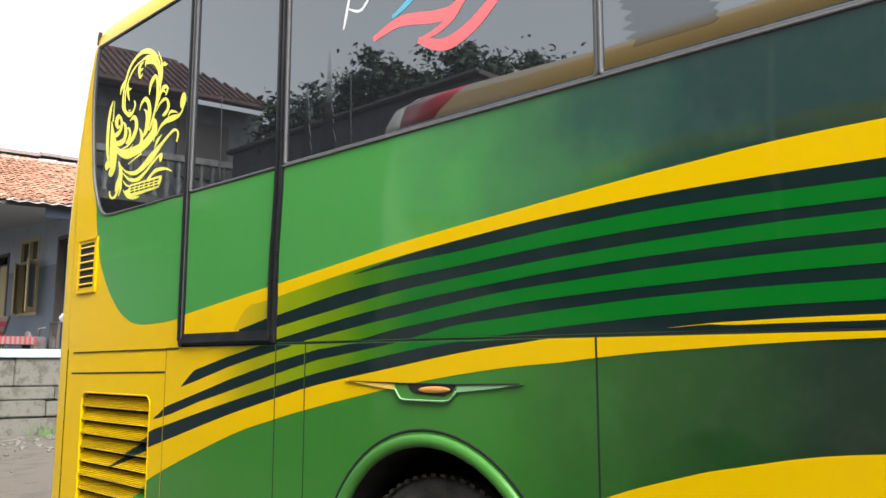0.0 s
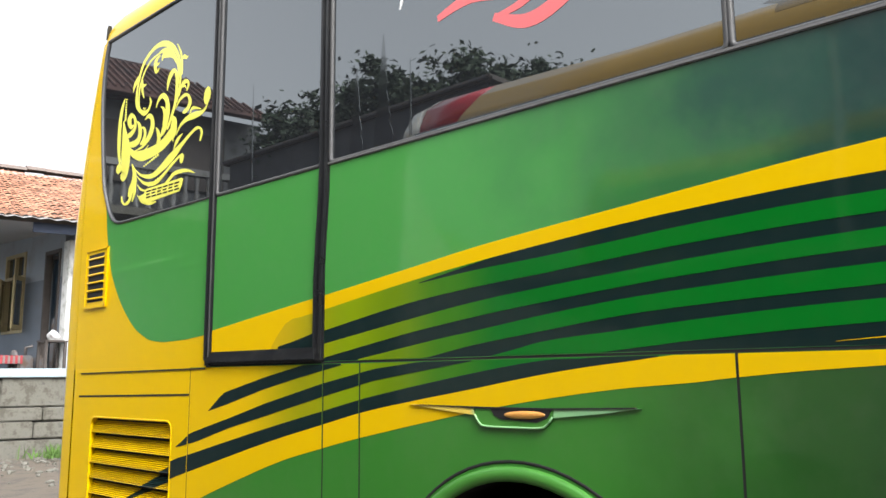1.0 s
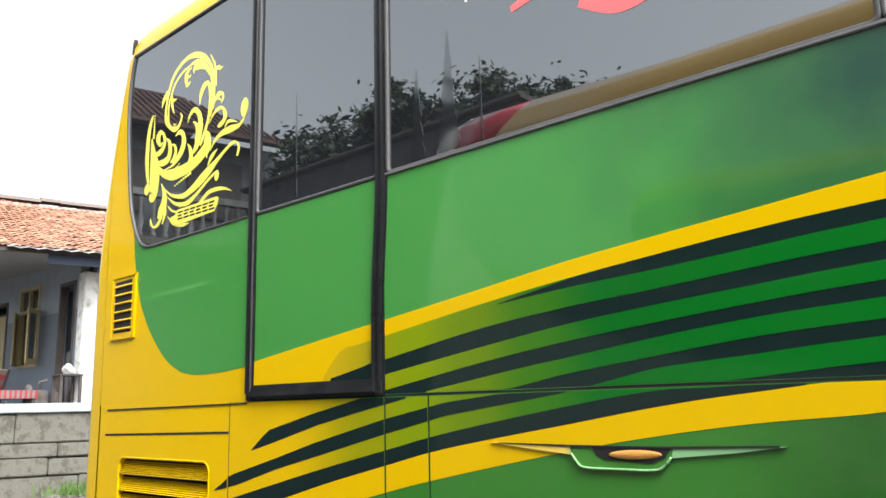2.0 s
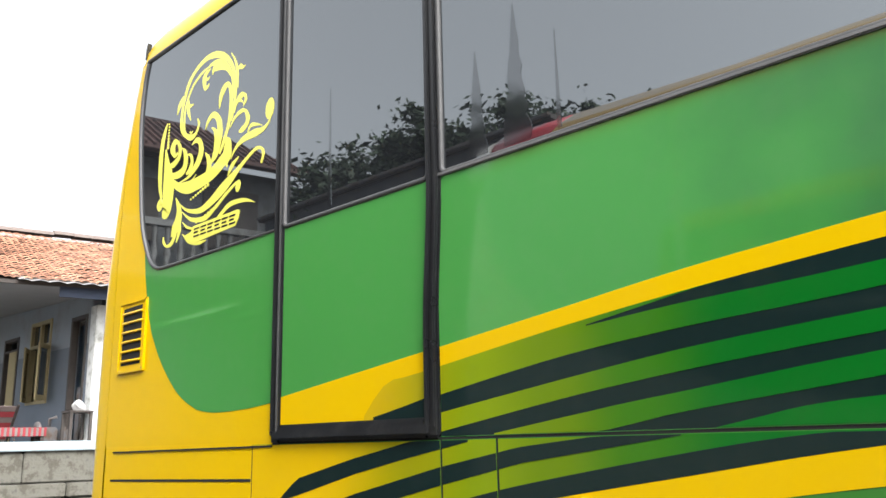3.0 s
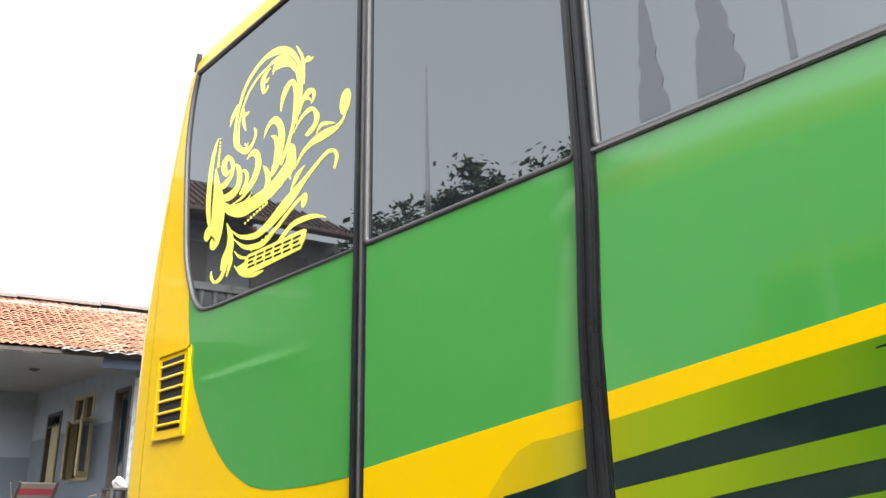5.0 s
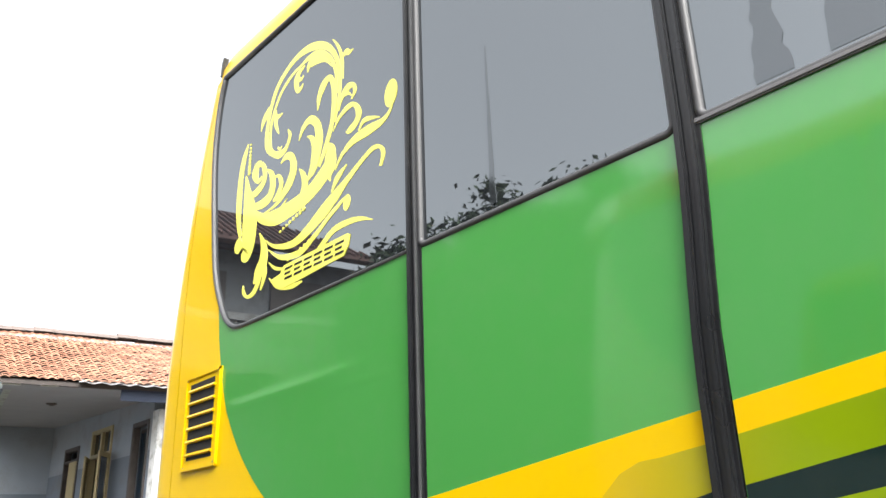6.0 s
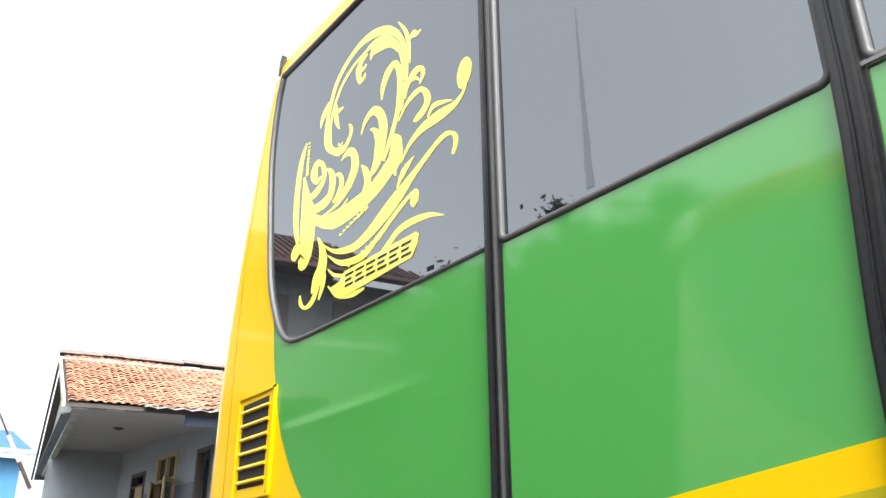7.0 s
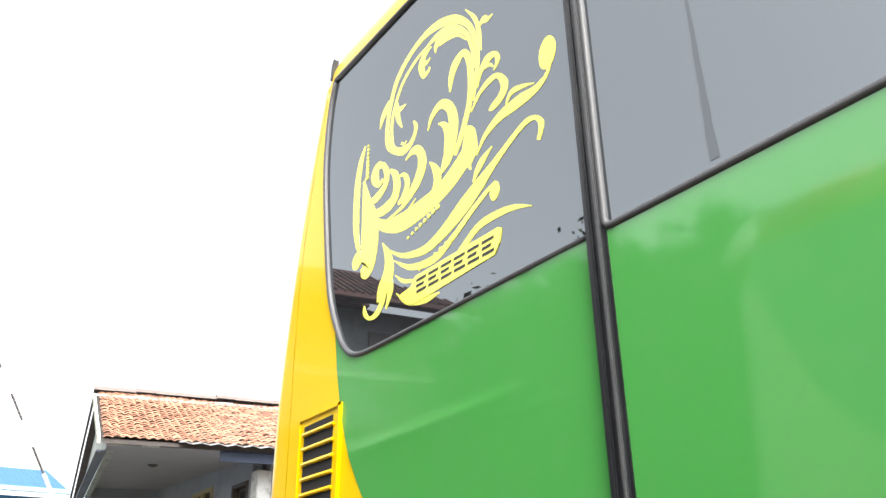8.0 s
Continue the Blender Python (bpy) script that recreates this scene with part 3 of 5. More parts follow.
w1 = WIN1 + [(DOOR[1] - 0.01, TOP), (DOOR[1] - 0.01, SILL)]
win1 = pane("rear_window", w1, "dark tinted pane with yellow ornament")
gasket(w1, 0.016, "gasket", win1)
win2_line = rounded(DOOR[0] + 0.030, DOOR[1] - 0.045, SILL, TOP, 0.02)
win2 = pane("door_window", win2_line, "dark tinted door pane")
gasket(win2_line, 0.018, "gasket", win2)
edges = [DOOR[0] - 0.022, 1.665, 0.0, -1.65, -3.3, -4.95, FRONT + 0.02]
side_panes = []
for a, b in zip(edges, edges[1:]):
    line = rounded(b + 0.006, a - 0.006, SILL + 0.002, TOP, 0.02)
    side_panes.append(pane("side_window", line, "dark tinted side pane"))
    gasket(line, 0.018, "gasket", side_panes[-1])
# bright bead under the long window row
part("window_bead", boxed((SIDE - 0.008, FRONT, SILL - 0.008), (SIDE + 0.005, DOOR[0] - 0.004, SILL + 0.005), 0.003), chrome, coach, "grey trim bead")

def bowed(a, b, bevel, lean):
    """A post that bends forward by lean where it passes from the panel to the panes."""
    bm = boxed(a, b, bevel)
    for z in np.linspace(1.75, SILL, 6):
        bmesh.ops.bisect_plane(bm, geom=bm.verts[:] + bm.edges[:] + bm.faces[:], plane_co=(0, 0, z), plane_no=(0, 0, 1))
    for v in bm.verts:
        q = min(1.0, max(0.0, (v.co.z - 1.75) / (SILL - 1.75)))
        v.co.y -= lean * q * q * (3 - 2 * q)
    return bm


# rubber door frame: two posts and a foot, each with a raised rib
for y0, y1, z0 in ((DOOR[0], DOOR[0] + 0.058, SEAM + 0.002), (DOOR[1] - 0.052, DOOR[1], SEAM - 0.006)):
    w = y1 - y0
    lean = 0.026 if y0 < 4 else 0.0
    post = part("door_post", bowed((SIDE - 0.012, y0, z0), (SIDE + 0.03, y1, TOP), 0.008, lean), rubber, coach, "black rubber door post")
    part("rib", bowed((SIDE - 0.021, y0 + 0.55 * w, z0 + 0.03), (SIDE - 0.010, y0 + 0.86 * w, TOP), 0.004, lean), rubber, post)
    # the rear post's highlight is put into this rib's grey colour
    part("rib", bowed((SIDE - 0.017, y0 + 0.12 * w, z0 + 0.03), (SIDE - 0.010, y0 + 0.34 * w, TOP), 0.003, lean), grey_rubber if y0 > 4 else rubber, post)
post = part("door_foot", boxed((SIDE - 0.013, DOOR[0] + 0.05, SEAM + 0.004), (SIDE + 0.03, DOOR[1] - 0.04, SEAM + 0.062), 0.008), rubber, coach, "black rubber door foot")
part("rib", boxed((SIDE - 0.022, DOOR[0] + 0.03, SEAM + 0.010), (SIDE - 0.010, DOOR[1] - 0.02, SEAM + 0.042), 0.006), rubber, post)

part("roof_trim", prism([(5.430, 3.42), (5.442, 3.42), (5.436, 3.48), (5.424, 3.505), (5.418, 3.505)], SIDE - 0.002, SIDE + 0.02), rubber, coach, "black trim at the roof's rear corner")
# long drip seam behind the door, and the engine-bay seam
part("seam_bead", prism([(DOOR[1], SEAM - 0.014), (5.51, SEAM - 0.026), (5.51, SEAM - 0.019), (DOOR[1], SEAM - 0.007)], SIDE - 0.004, SIDE + 0.01), shade_black, coach)
part("engine_seam", prism([(4.34, 1.334), (5.525, 1.316), (5.525, 1.326), (4.34, 1.344)], SIDE - 0.0015, SIDE + 0.01), shade_black, coach)

# ---- wheel ----
wheel = part("wheel", lathe([(0.0, 0.30), (0.03, 0.40), (0.01, 0.47), (0.03, 0.495), (0.27, 0.495), (0.29, 0.46), (0.29, 0.2)], (SIDE + 0.10, ARCH[0] + 0.03, 0.485), sides=48), tyre_rubber, coach, "dusty black tyre", True)
part("rim", lathe([(0.03, 0.05), (0.02, 0.12), (0.10, 0.16), (0.10, 0.26), (0.02, 0.30), (0.05, 0.30)], (SIDE + 0.10, ARCH[0] + 0.03, 0.485), sides=32), steel, wheel, "steel rim", True)
bm = bmesh.new()
for k in range(64):
    a = 6.28318 * k / 64
    c = Vector((SIDE + 0.13, ARCH[0] + 0.03 + 0.497 * math.cos(a), 0.485 + 0.497 * math.sin(a)))
    box(bm, (-0.02, -0.012, -0.006), (0.22, 0.012, 0.006), 0, Matrix.Translation(c) @ Matrix.Rotation(a - math.pi / 2, 4, "X"))
part("tread", bm, tyre_rubber, wheel)
arch_line = [(ARCH[0] + (ARCH[2] + 0.012) * math.cos(a), ARCH[1] + (ARCH[2] + 0.012) * math.sin(a)) for a in np.linspace(-0.3, math.pi + 0.3, 40)]
gasket(arch_line, 0.046, "arch_lip", coach, closed=False, mat=enamel_lip, lift=0.016)
# thin black ring painted for the gap's shadow round the arch lip
gasket([(ARCH[0] + (p - ARCH[0]) * 1.066, ARCH[1] + (q - ARCH[1]) * 1.066) for p, q in arch_line], 0.010, "arch_gap_shade", coach, closed=False, mat=shade_black, lift=0.002)
# near-black sheet closes the wheel arch; its deep shade is in the colour
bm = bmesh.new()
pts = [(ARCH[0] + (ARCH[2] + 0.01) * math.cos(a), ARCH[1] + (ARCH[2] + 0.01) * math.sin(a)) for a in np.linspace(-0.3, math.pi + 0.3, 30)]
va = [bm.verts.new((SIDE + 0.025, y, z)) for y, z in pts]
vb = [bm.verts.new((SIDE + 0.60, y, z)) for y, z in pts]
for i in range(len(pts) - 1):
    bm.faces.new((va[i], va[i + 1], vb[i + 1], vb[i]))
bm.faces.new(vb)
part("wheel_well", bm, shade_black, coach)

# ---- side marker lamp in its winged recess ----
BOWL = [(2.575, 1.312), (2.568, 1.285), (2.552, 1.266), (2.528, 1.255), (2.318, 1.255), (2.292, 1.264), (2.272, 1.285), (2.258, 1.312)]
marker = part("marker_lamp", prism(BOWL, SIDE - 0.006, SIDE + 0.002), enamel_lip, coach, "green lamp bowl with pale blades")
# black plate stands for the shade in the lamp's hollow
part("recess", prism([(2.505, 1.311), (2.490, 1.290), (2.462, 1.279), (2.325, 1.273), (2.285, 1.288), (2.270, 1.311)], SIDE - 0.0085, SIDE - 0.003), shade_black, marker)
bm = bmesh.new()
bmesh.ops.create_uvsphere(bm, u_segments=24, v_segments=12, radius=1.0)
for v in bm.verts:
    v.co = Vector((SIDE - 0.008 + v.co.x * 0.008, 2.372 + v.co.y * 0.080, 1.2945 + v.co.z * 0.0125 - 0.02 * v.co.y * 0.08))
part("lens", bm, amber_lens, marker, "amber lens", True)
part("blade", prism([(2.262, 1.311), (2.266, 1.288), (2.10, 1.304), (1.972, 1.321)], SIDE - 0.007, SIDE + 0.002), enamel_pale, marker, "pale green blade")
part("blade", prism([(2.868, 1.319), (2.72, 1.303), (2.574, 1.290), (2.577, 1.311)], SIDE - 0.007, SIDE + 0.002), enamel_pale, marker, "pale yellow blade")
# black line puts the shade of the hollow's top edge into colour
part("brow", prism([(2.84, 1.319), (2.55, 1.3165), (2.28, 1.3165), (1.99, 1.3235), (1.99, 1.320), (2.28, 1.311), (2.55, 1.311)], SIDE - 0.010, SIDE), shade_black, marker)
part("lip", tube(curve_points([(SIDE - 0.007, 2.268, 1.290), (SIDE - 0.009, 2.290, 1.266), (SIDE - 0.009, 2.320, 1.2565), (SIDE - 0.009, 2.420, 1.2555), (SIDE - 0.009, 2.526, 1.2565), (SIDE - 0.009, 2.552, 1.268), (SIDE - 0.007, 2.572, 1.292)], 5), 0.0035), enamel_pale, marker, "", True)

# ---- upper vent on the corner ----
vent = part("side_vent", prism([(5.516, 2.146), (5.244, 2.150), (5.250, 1.813), (5.502, 1.809)], SIDE - 0.006, SIDE + 0.001), enamel_tail, coach, "yellow slatted air vent")
for a, b in (((5.244, 1.812), (5.258, 2.150)), ((5.502, 1.812), (5.516, 2.146)), ((5.244, 2.136), (5.516, 2.150)), ((5.246, 1.808), (5.512, 1.824))):
    part("edge", boxed((SIDE - 0.012, a[0], a[1]), (SIDE - 0.004, b[0], b[1]), 0.003), enamel_tail, vent)
# black plate stands for the shaded opening behind the slats
part("mouth", prism([(5.480, 2.118), (5.290, 2.121), (5.286, 1.846), (5.478, 1.846)], SIDE - 0.0072, SIDE - 0.003), shade_black, vent)
for k in range(6):
    z = 1.852 + 0.0455 * k
    part("slat", boxed((-0.004, 5.280, -0.004), (0.006, 5.484, 0.007), 0.002, Matrix.Translation((SIDE - 0.011, 0, z + 0.012)) @ Matrix.Rotation(radians(20), 4, "Y")), enamel_tail, vent)
for y, z in ((5.506, 2.137), (5.256, 2.139), (5.260, 1.822), (5.492, 1.818)):
    part("screw", lathe([(0, 0.006), (0.003, 0.006)], (SIDE - 0.011, y, z), sides=8), steel, vent)

# ---- engine grille: louvres set in an opening of the rear skirt panel ----
def louvre_paint():
    """Yellow enamel over which the dark stripe's tail and the green foot run on."""
    m = enamel_yellow.copy()
    m.name = "enamel_louvre"
    n, l = m.node_tree.nodes, m.node_tree.links
    p = n["Principled BSDF"]
    src = p.inputs["Base Color"].links[0].from_socket
    at, sep = n.new("ShaderNodeTexCoord"), n.new("ShaderNodeSeparateXYZ")
    l.new(at.outputs["Object"], sep.inputs[0])

    def below(z0, y0, k):
        """1 where z lies under the line z0 + k * (y0 - y)."""
        f = n.new("ShaderNodeMath"); f.operation = "MULTIPLY_ADD"
        l.new(sep.outputs["Y"], f.inputs[0]); f.inputs[1].default_value, f.inputs[2].default_value = -k, z0 + k * y0
        c = n.new("ShaderNodeMath"); c.operation = "GREATER_THAN"
        l.new(f.outputs[0], c.inputs[0]); l.new(sep.outputs["Z"], c.inputs[1])
        return c

    def mixed(base, mask, colour):
        x = n.new("ShaderNodeMix"); x.data_type = "RGBA"
        l.new(mask, x.inputs["Factor"]); l.new(base, x.inputs["A"])
        x.inputs["B"].default_value = (*colour, 1)
        return x.outputs["Result"]

    band = n.new("ShaderNodeMath"); band.operation = "SUBTRACT"; band.use_clamp = True
    l.new(below(0.795, 4.98, 0.45).outputs[0], band.inputs[0]); l.new(below(0.788, 4.98, 0.304).outputs[0], band.inputs[1])
    # fine punched slots
    slots = n.new("ShaderNodeTexWave"); slots.wave_type, slots.bands_direction = "BANDS", "Z"
    slots.inputs["Scale"].default_value, slots.inputs["Distortion"].default_value = 34.0, 0.0
    l.new(at.outputs["Object"], slots.inputs["Vector"])
    ribs = n.new("ShaderNodeTexWave"); ribs.wave_type, ribs.bands_direction = "BANDS", "Y"
    ribs.inputs["Scale"].default_value = 24.0
    l.new(at.outputs["Object"], ribs.inputs["Vector"])
    both = n.new("ShaderNodeMath"); both.operation = "MULTIPLY"
    l.new(slots.outputs["Fac"], both.inputs[0]); l.new(ribs.outputs["Fac"], both.inputs[1])
    hole = n.new("ShaderNodeMapRange")
    hole.inputs["From Min"].default_value, hole.inputs["From Max"].default_value = 0.12, 0.45
    hole.inputs["To Max"].default_value = 0.85
    l.new(both.outputs[0], hole.inputs["Value"])
    out = mixed(src, hole.outputs[0], (0.05, 0.035, 0.004))
    out = mixed(out, band.outputs[0], INK)
    out = mixed(out, below(0.792, 4.44, 0.555).outputs[0], (0.04, 0.20, 0.028))
    l.new(out, p.inputs["Base Color"])
    return m


enamel_louvre = louvre_paint()
# near-black back plate stands for the unlit space behind the louvres
grille = part("engine_grille", prism(rounded(*GR, 0.05), SIDE + 0.0305, SIDE + 0.034), shade_black, coach, "yellow louvred engine grille")
gasket(rounded(*GR, 0.05), 0.010, "rim", grille, mat=enamel_yellow, lift=0.003)
for k in range(9):
    z0 = GR[3] - 0.012 - 0.080 * (k + 1)
    if z0 < GR[2]:
        continue
    bm = bmesh.new()
    prof = [(0.030, 0.074)]
    for r in range(7):
        s = r / 6
        prof += [(0.027 - 0.024 * s, 0.070 - 0.050 * s), (0.030 - 0.024 * s, 0.066 - 0.050 * s)]
    prof += [(0.002, 0.012), (0.004, 0.010), (0.010, 0.016), (0.030, 0.068)]
    ya, yb = GR[0] + 0.004, GR[1] - 0.004
    a = [bm.verts.new((SIDE + x, ya, z0 + z)) for x, z in prof]
    b = [bm.verts.new((SIDE + x, yb, z0 + z)) for x, z in prof]
    for i in range(len(prof) - 1):
        bm.faces.new((a[i], a[i + 1], b[i + 1], b[i]))
    part("louvre", bm, enamel_louvre, grille)

# bumper roll at the tail's foot
part("bumper_roll", lathe([(0, 0.03), (0.03, 0.045), (0.22, 0.045), (0.25, 0.03)], (SIDE + 0.05, 5.685, 0.42), axis="Z", sides=16), rubber, coach, "black rubber bumper pad", True)


# ---- ornaments on the panes ----
def stroke_mesh(ctrl, lift=0.0025):
    """A calligraphic stroke: a ribbon through (y, z, width) points, swelling and tapering between them."""
    pts = curve_points(ctrl, 6)
    n = len(pts) - 1
    bm = bmesh.new()
    rows = []
    for i, p in enumerate(pts):
        d = pts[min(i + 1, n)] - pts[max(i - 1, 0)]
        side = Vector((-d.y, d.x, 0)).normalized() * max(p.z, 0.001) / 2
        c = Vector((p.x, p.y, 0))
        rows.append([bm.verts.new((SIDE + 0.004 - lift, q.x, q.y)) for q in (c + side, c - side)] + [bm.verts.new((SIDE + 0.0042, q.x, q.y)) for q in (c - side, c + side)])
    for p, q in zip(rows, rows[1:]):
        for k in range(4):
            bm.faces.new((p[k], p[(k + 1) % 4], q[(k + 1) % 4], q[k]))
    bm.faces.new(rows[0])
    bm.faces.new(rows[-1][::-1])
    return bm


LAYER = [0.0006]


def flourish(ctrl):
    LAYER[0] += 0.00002
    part("flourish", stroke_mesh(ctrl, LAYER[0]), decal_yellow, win1)


def bead(y, z, ry, rz):
    """The swollen oval end of a flourish."""
    LAYER[0] += 0.00002
    part("flourish", prism([(y + ry * math.cos(a) - 0.25 * rz * math.sin(a) * 0.3, z + rz * math.sin(a)) for a in np.linspace(0, 6.2832, 25)[:-1]], SIDE + 0.004 - LAYER[0], SIDE + 0.0042), decal_yellow, win1)


def rear_ornament():
    flourish([(4.929, 2.832, 0.0028), (4.982, 2.870, 0.0133), (5.014, 2.915, 0.0316), (5.025, 2.972, 0.0233), (5.010, 3.046, 0.0216), (4.972, 3.125, 0.0256), (4.908, 3.174, 0.0240), (4.824, 3.199, 0.0256), (4.740, 3.192, 0.0318), (4.655, 3.155, 0.0270), (4.594, 3.095, 0.0201), (4.562, 3.026, 0.0188), (4.552, 2.951, 0.0175), (4.562, 2.878, 0.0136), (4.578, 2.822, 0.0058)])
    flourish([(4.987, 2.898, 0.0076), (4.998, 2.968, 0.0148), (4.983, 3.030, 0.0158), (4.936, 3.097, 0.0163), (4.865, 3.136, 0.0149), (4.796, 3.149, 0.0114), (4.740, 3.153, 0.0225), (4.674, 3.135, 0.0243), (4.609, 3.077, 0.0161), (4.577, 3.004, 0.0143), (4.570, 2.925, 0.0094)])
    flourish([(4.754, 3.098, 0.0042), (4.741, 3.124, 0.0333), (4.693, 3.119, 0.0368), (4.639, 3.087, 0.0126), (4.600, 3.042, 0.0036)])
    flourish([(5.001, 2.912, 0.0112), (4.969, 2.868, 0.0220), (4.925, 2.847, 0.0295), (4.890, 2.850, 0.0233), (4.867, 2.871, 0.0192), (4.859, 2.897, 0.0175), (4.873, 2.923, 0.0061)])
    flourish([(5.069, 3.001, 0.0050), (5.054, 3.036, 0.0286), (5.028, 3.059, 0.0334), (5.015, 3.080, 0.0108)])
    flourish([(4.966, 3.045, 0.0076), (4.965, 3.013, 0.0228), (4.959, 2.977, 0.0202), (4.937, 2.935, 0.0041)])
    flourish([(4.969, 3.017, 0.0152), (4.943, 3.008, 0.0172), (4.916, 3.008, 0.0050)])
    flourish([(4.940, 2.880, 0.0092), (4.923, 2.868, 0.0081), (4.911, 2.874, 0.0050)])
    flourish([(4.774, 3.135, 0.0050), (4.812, 3.124, 0.0255), (4.828, 3.099, 0.0333), (4.816, 3.053, 0.0192), (4.792, 3.055, 0.0149), (4.784, 3.067, 0.0057)])
    flourish([(4.816, 3.097, 0.0201), (4.794, 3.091, 0.0136), (4.780, 3.098, 0.0057)])
    flourish([(4.599, 3.149, 0.0040), (4.560, 3.092, 0.0133), (4.542, 3.033, 0.0157), (4.535, 2.962, 0.0036)])
    flourish([(4.545, 3.048, 0.0078), (4.521, 3.057, 0.0233), (4.502, 3.046, 0.0166), (4.480, 3.047, 0.0036)])
    flourish([(4.683, 2.913, 0.0045), (4.675, 2.960, 0.0286), (4.650, 2.995, 0.0375), (4.615, 3.006, 0.0218), (4.592, 2.970, 0.0242), (4.584, 2.904, 0.0292), (4.594, 2.832, 0.0252), (4.616, 2.780, 0.0236), (4.641, 2.735, 0.0236), (4.667, 2.697, 0.0156)])
    flourish([(4.616, 2.760, 0.0063), (4.601, 2.726, 0.0532), (4.609, 2.679, 0.0636), (4.652, 2.650, 0.0637), (4.708, 2.626, 0.0594), (4.772, 2.613, 0.0588), (4.847, 2.607, 0.0612), (4.934, 2.609, 0.0600), (5.027, 2.636, 0.0382), (5.101, 2.687, 0.0242)])
    flourish([(4.576, 2.707, 0.0112), (4.581, 2.670, 0.0252), (4.603, 2.640, 0.0189), (4.599, 2.619, 0.0032)])
    flourish([(5.162, 2.987, 0.0058), (5.186, 2.946, 0.0297), (5.204, 2.885, 0.0362), (5.211, 2.807, 0.0389), (5.210, 2.727, 0.0372), (5.200, 2.659, 0.0275), (5.183, 2.614, 0.0187)])
    flourish([(5.183, 2.614, 0.0157), (5.195, 2.584, 0.0611), (5.184, 2.557, 0.0226)])
    flourish([(5.166, 2.854, 0.0085), (5.147, 2.772, 0.0503), (5.123, 2.678, 0.0984), (5.119, 2.602, 0.0990), (5.133, 2.540, 0.0841), (5.168, 2.532, 0.0227)])
    flourish([(5.029, 2.846, 0.0040), (5.074, 2.866, 0.0318), (5.096, 2.839, 0.0465), (5.071, 2.796, 0.0172), (5.045, 2.804, 0.0149)])
    flourish([(5.047, 2.860, 0.0165), (5.024, 2.817, 0.0273), (5.033, 2.776, 0.0302), (5.082, 2.756, 0.0332), (5.114, 2.761, 0.0158)])
    flourish([(5.006, 2.819, 0.0041), (4.976, 2.789, 0.0257), (4.964, 2.743, 0.0380), (4.981, 2.704, 0.0414), (5.036, 2.694, 0.0369), (5.102, 2.705, 0.0225)])
    flourish([(4.954, 2.771, 0.0054), (4.921, 2.760, 0.0149), (4.905, 2.724, 0.0246), (4.924, 2.688, 0.0294), (4.956, 2.678, 0.0106)])
    flourish([(4.914, 2.807, 0.0057), (4.874, 2.819, 0.0252), (4.839, 2.799, 0.0292), (4.827, 2.751, 0.0429), (4.846, 2.712, 0.0438), (4.880, 2.685, 0.0348), (4.935, 2.657, 0.0149), (5.017, 2.651, 0.0042)])
    flourish([(4.861, 2.653, 0.0042), (4.907, 2.633, 0.0085), (4.975, 2.635, 0.0036)])
    flourish([(4.796, 2.846, 0.0042), (4.773, 2.883, 0.0227), (4.729, 2.898, 0.0282), (4.686, 2.863, 0.0322), (4.670, 2.803, 0.0425), (4.681, 2.748, 0.0436), (4.703, 2.704, 0.0444), (4.735, 2.673, 0.0106)])
    flourish([(4.744, 2.840, 0.0030), (4.715, 2.821, 0.0181), (4.695, 2.779, 0.0344), (4.706, 2.729, 0.0247)])
    flourish([(4.789, 2.737, 0.0030), (4.764, 2.706, 0.0233), (4.750, 2.666, 0.0353), (4.764, 2.630, 0.0364), (4.804, 2.619, 0.0156)])
    flourish([(4.557, 2.852, 0.0036), (4.545, 2.888, 0.0177), (4.512, 2.915, 0.0306), (4.477, 2.911, 0.0151), (4.469, 2.885, 0.0180), (4.486, 2.863, 0.0057)])
    flourish([(4.522, 2.893, 0.0072), (4.503, 2.893, 0.0102), (4.485, 2.874, 0.0014)])
    flourish([(4.589, 2.791, 0.0042), (4.551, 2.828, 0.0156), (4.506, 2.843, 0.0208), (4.469, 2.836, 0.0152), (4.447, 2.796, 0.0282), (4.461, 2.768, 0.0283), (4.495, 2.756, 0.0242), (4.514, 2.756, 0.0050)])
    flourish([(4.572, 2.647, 0.0036), (4.533, 2.688, 0.0177), (4.471, 2.711, 0.0286), (4.398, 2.713, 0.0358), (4.334, 2.712, 0.0230), (4.296, 2.726, 0.0141), (4.278, 2.750, 0.0092)])
    flourish([(4.446, 2.732, 0.0050), (4.421, 2.755, 0.0178), (4.378, 2.747, 0.0117), (4.338, 2.732, 0.0030)])
    flourish([(4.591, 2.577, 0.0057), (4.558, 2.615, 0.0262), (4.508, 2.642, 0.0036)])
    flourish([(5.005, 2.548, 0.0028), (4.928, 2.500, 0.0140), (4.822, 2.475, 0.0258), (4.734, 2.489, 0.0382), (4.637, 2.527, 0.0516), (4.567, 2.558, 0.0438), (4.508, 2.587, 0.0262), (4.433, 2.622, 0.0184), (4.376, 2.641, 0.0175), (4.339, 2.633, 0.0114), (4.323, 2.606, 0.0179), (4.336, 2.569, 0.0130)])
    flourish([(4.975, 2.502, 0.0022), (4.885, 2.448, 0.0170), (4.770, 2.430, 0.0242), (4.685, 2.458, 0.0205), (4.604, 2.497, 0.0177), (4.541, 2.523, 0.0149), (4.508, 2.535, 0.0064)])
    flourish([(4.683, 2.399, 0.0050), (4.631, 2.420, 0.0198), (4.572, 2.445, 0.0220), (4.498, 2.446, 0.0201), (4.432, 2.435, 0.0133), (4.374, 2.413, 0.0020)])
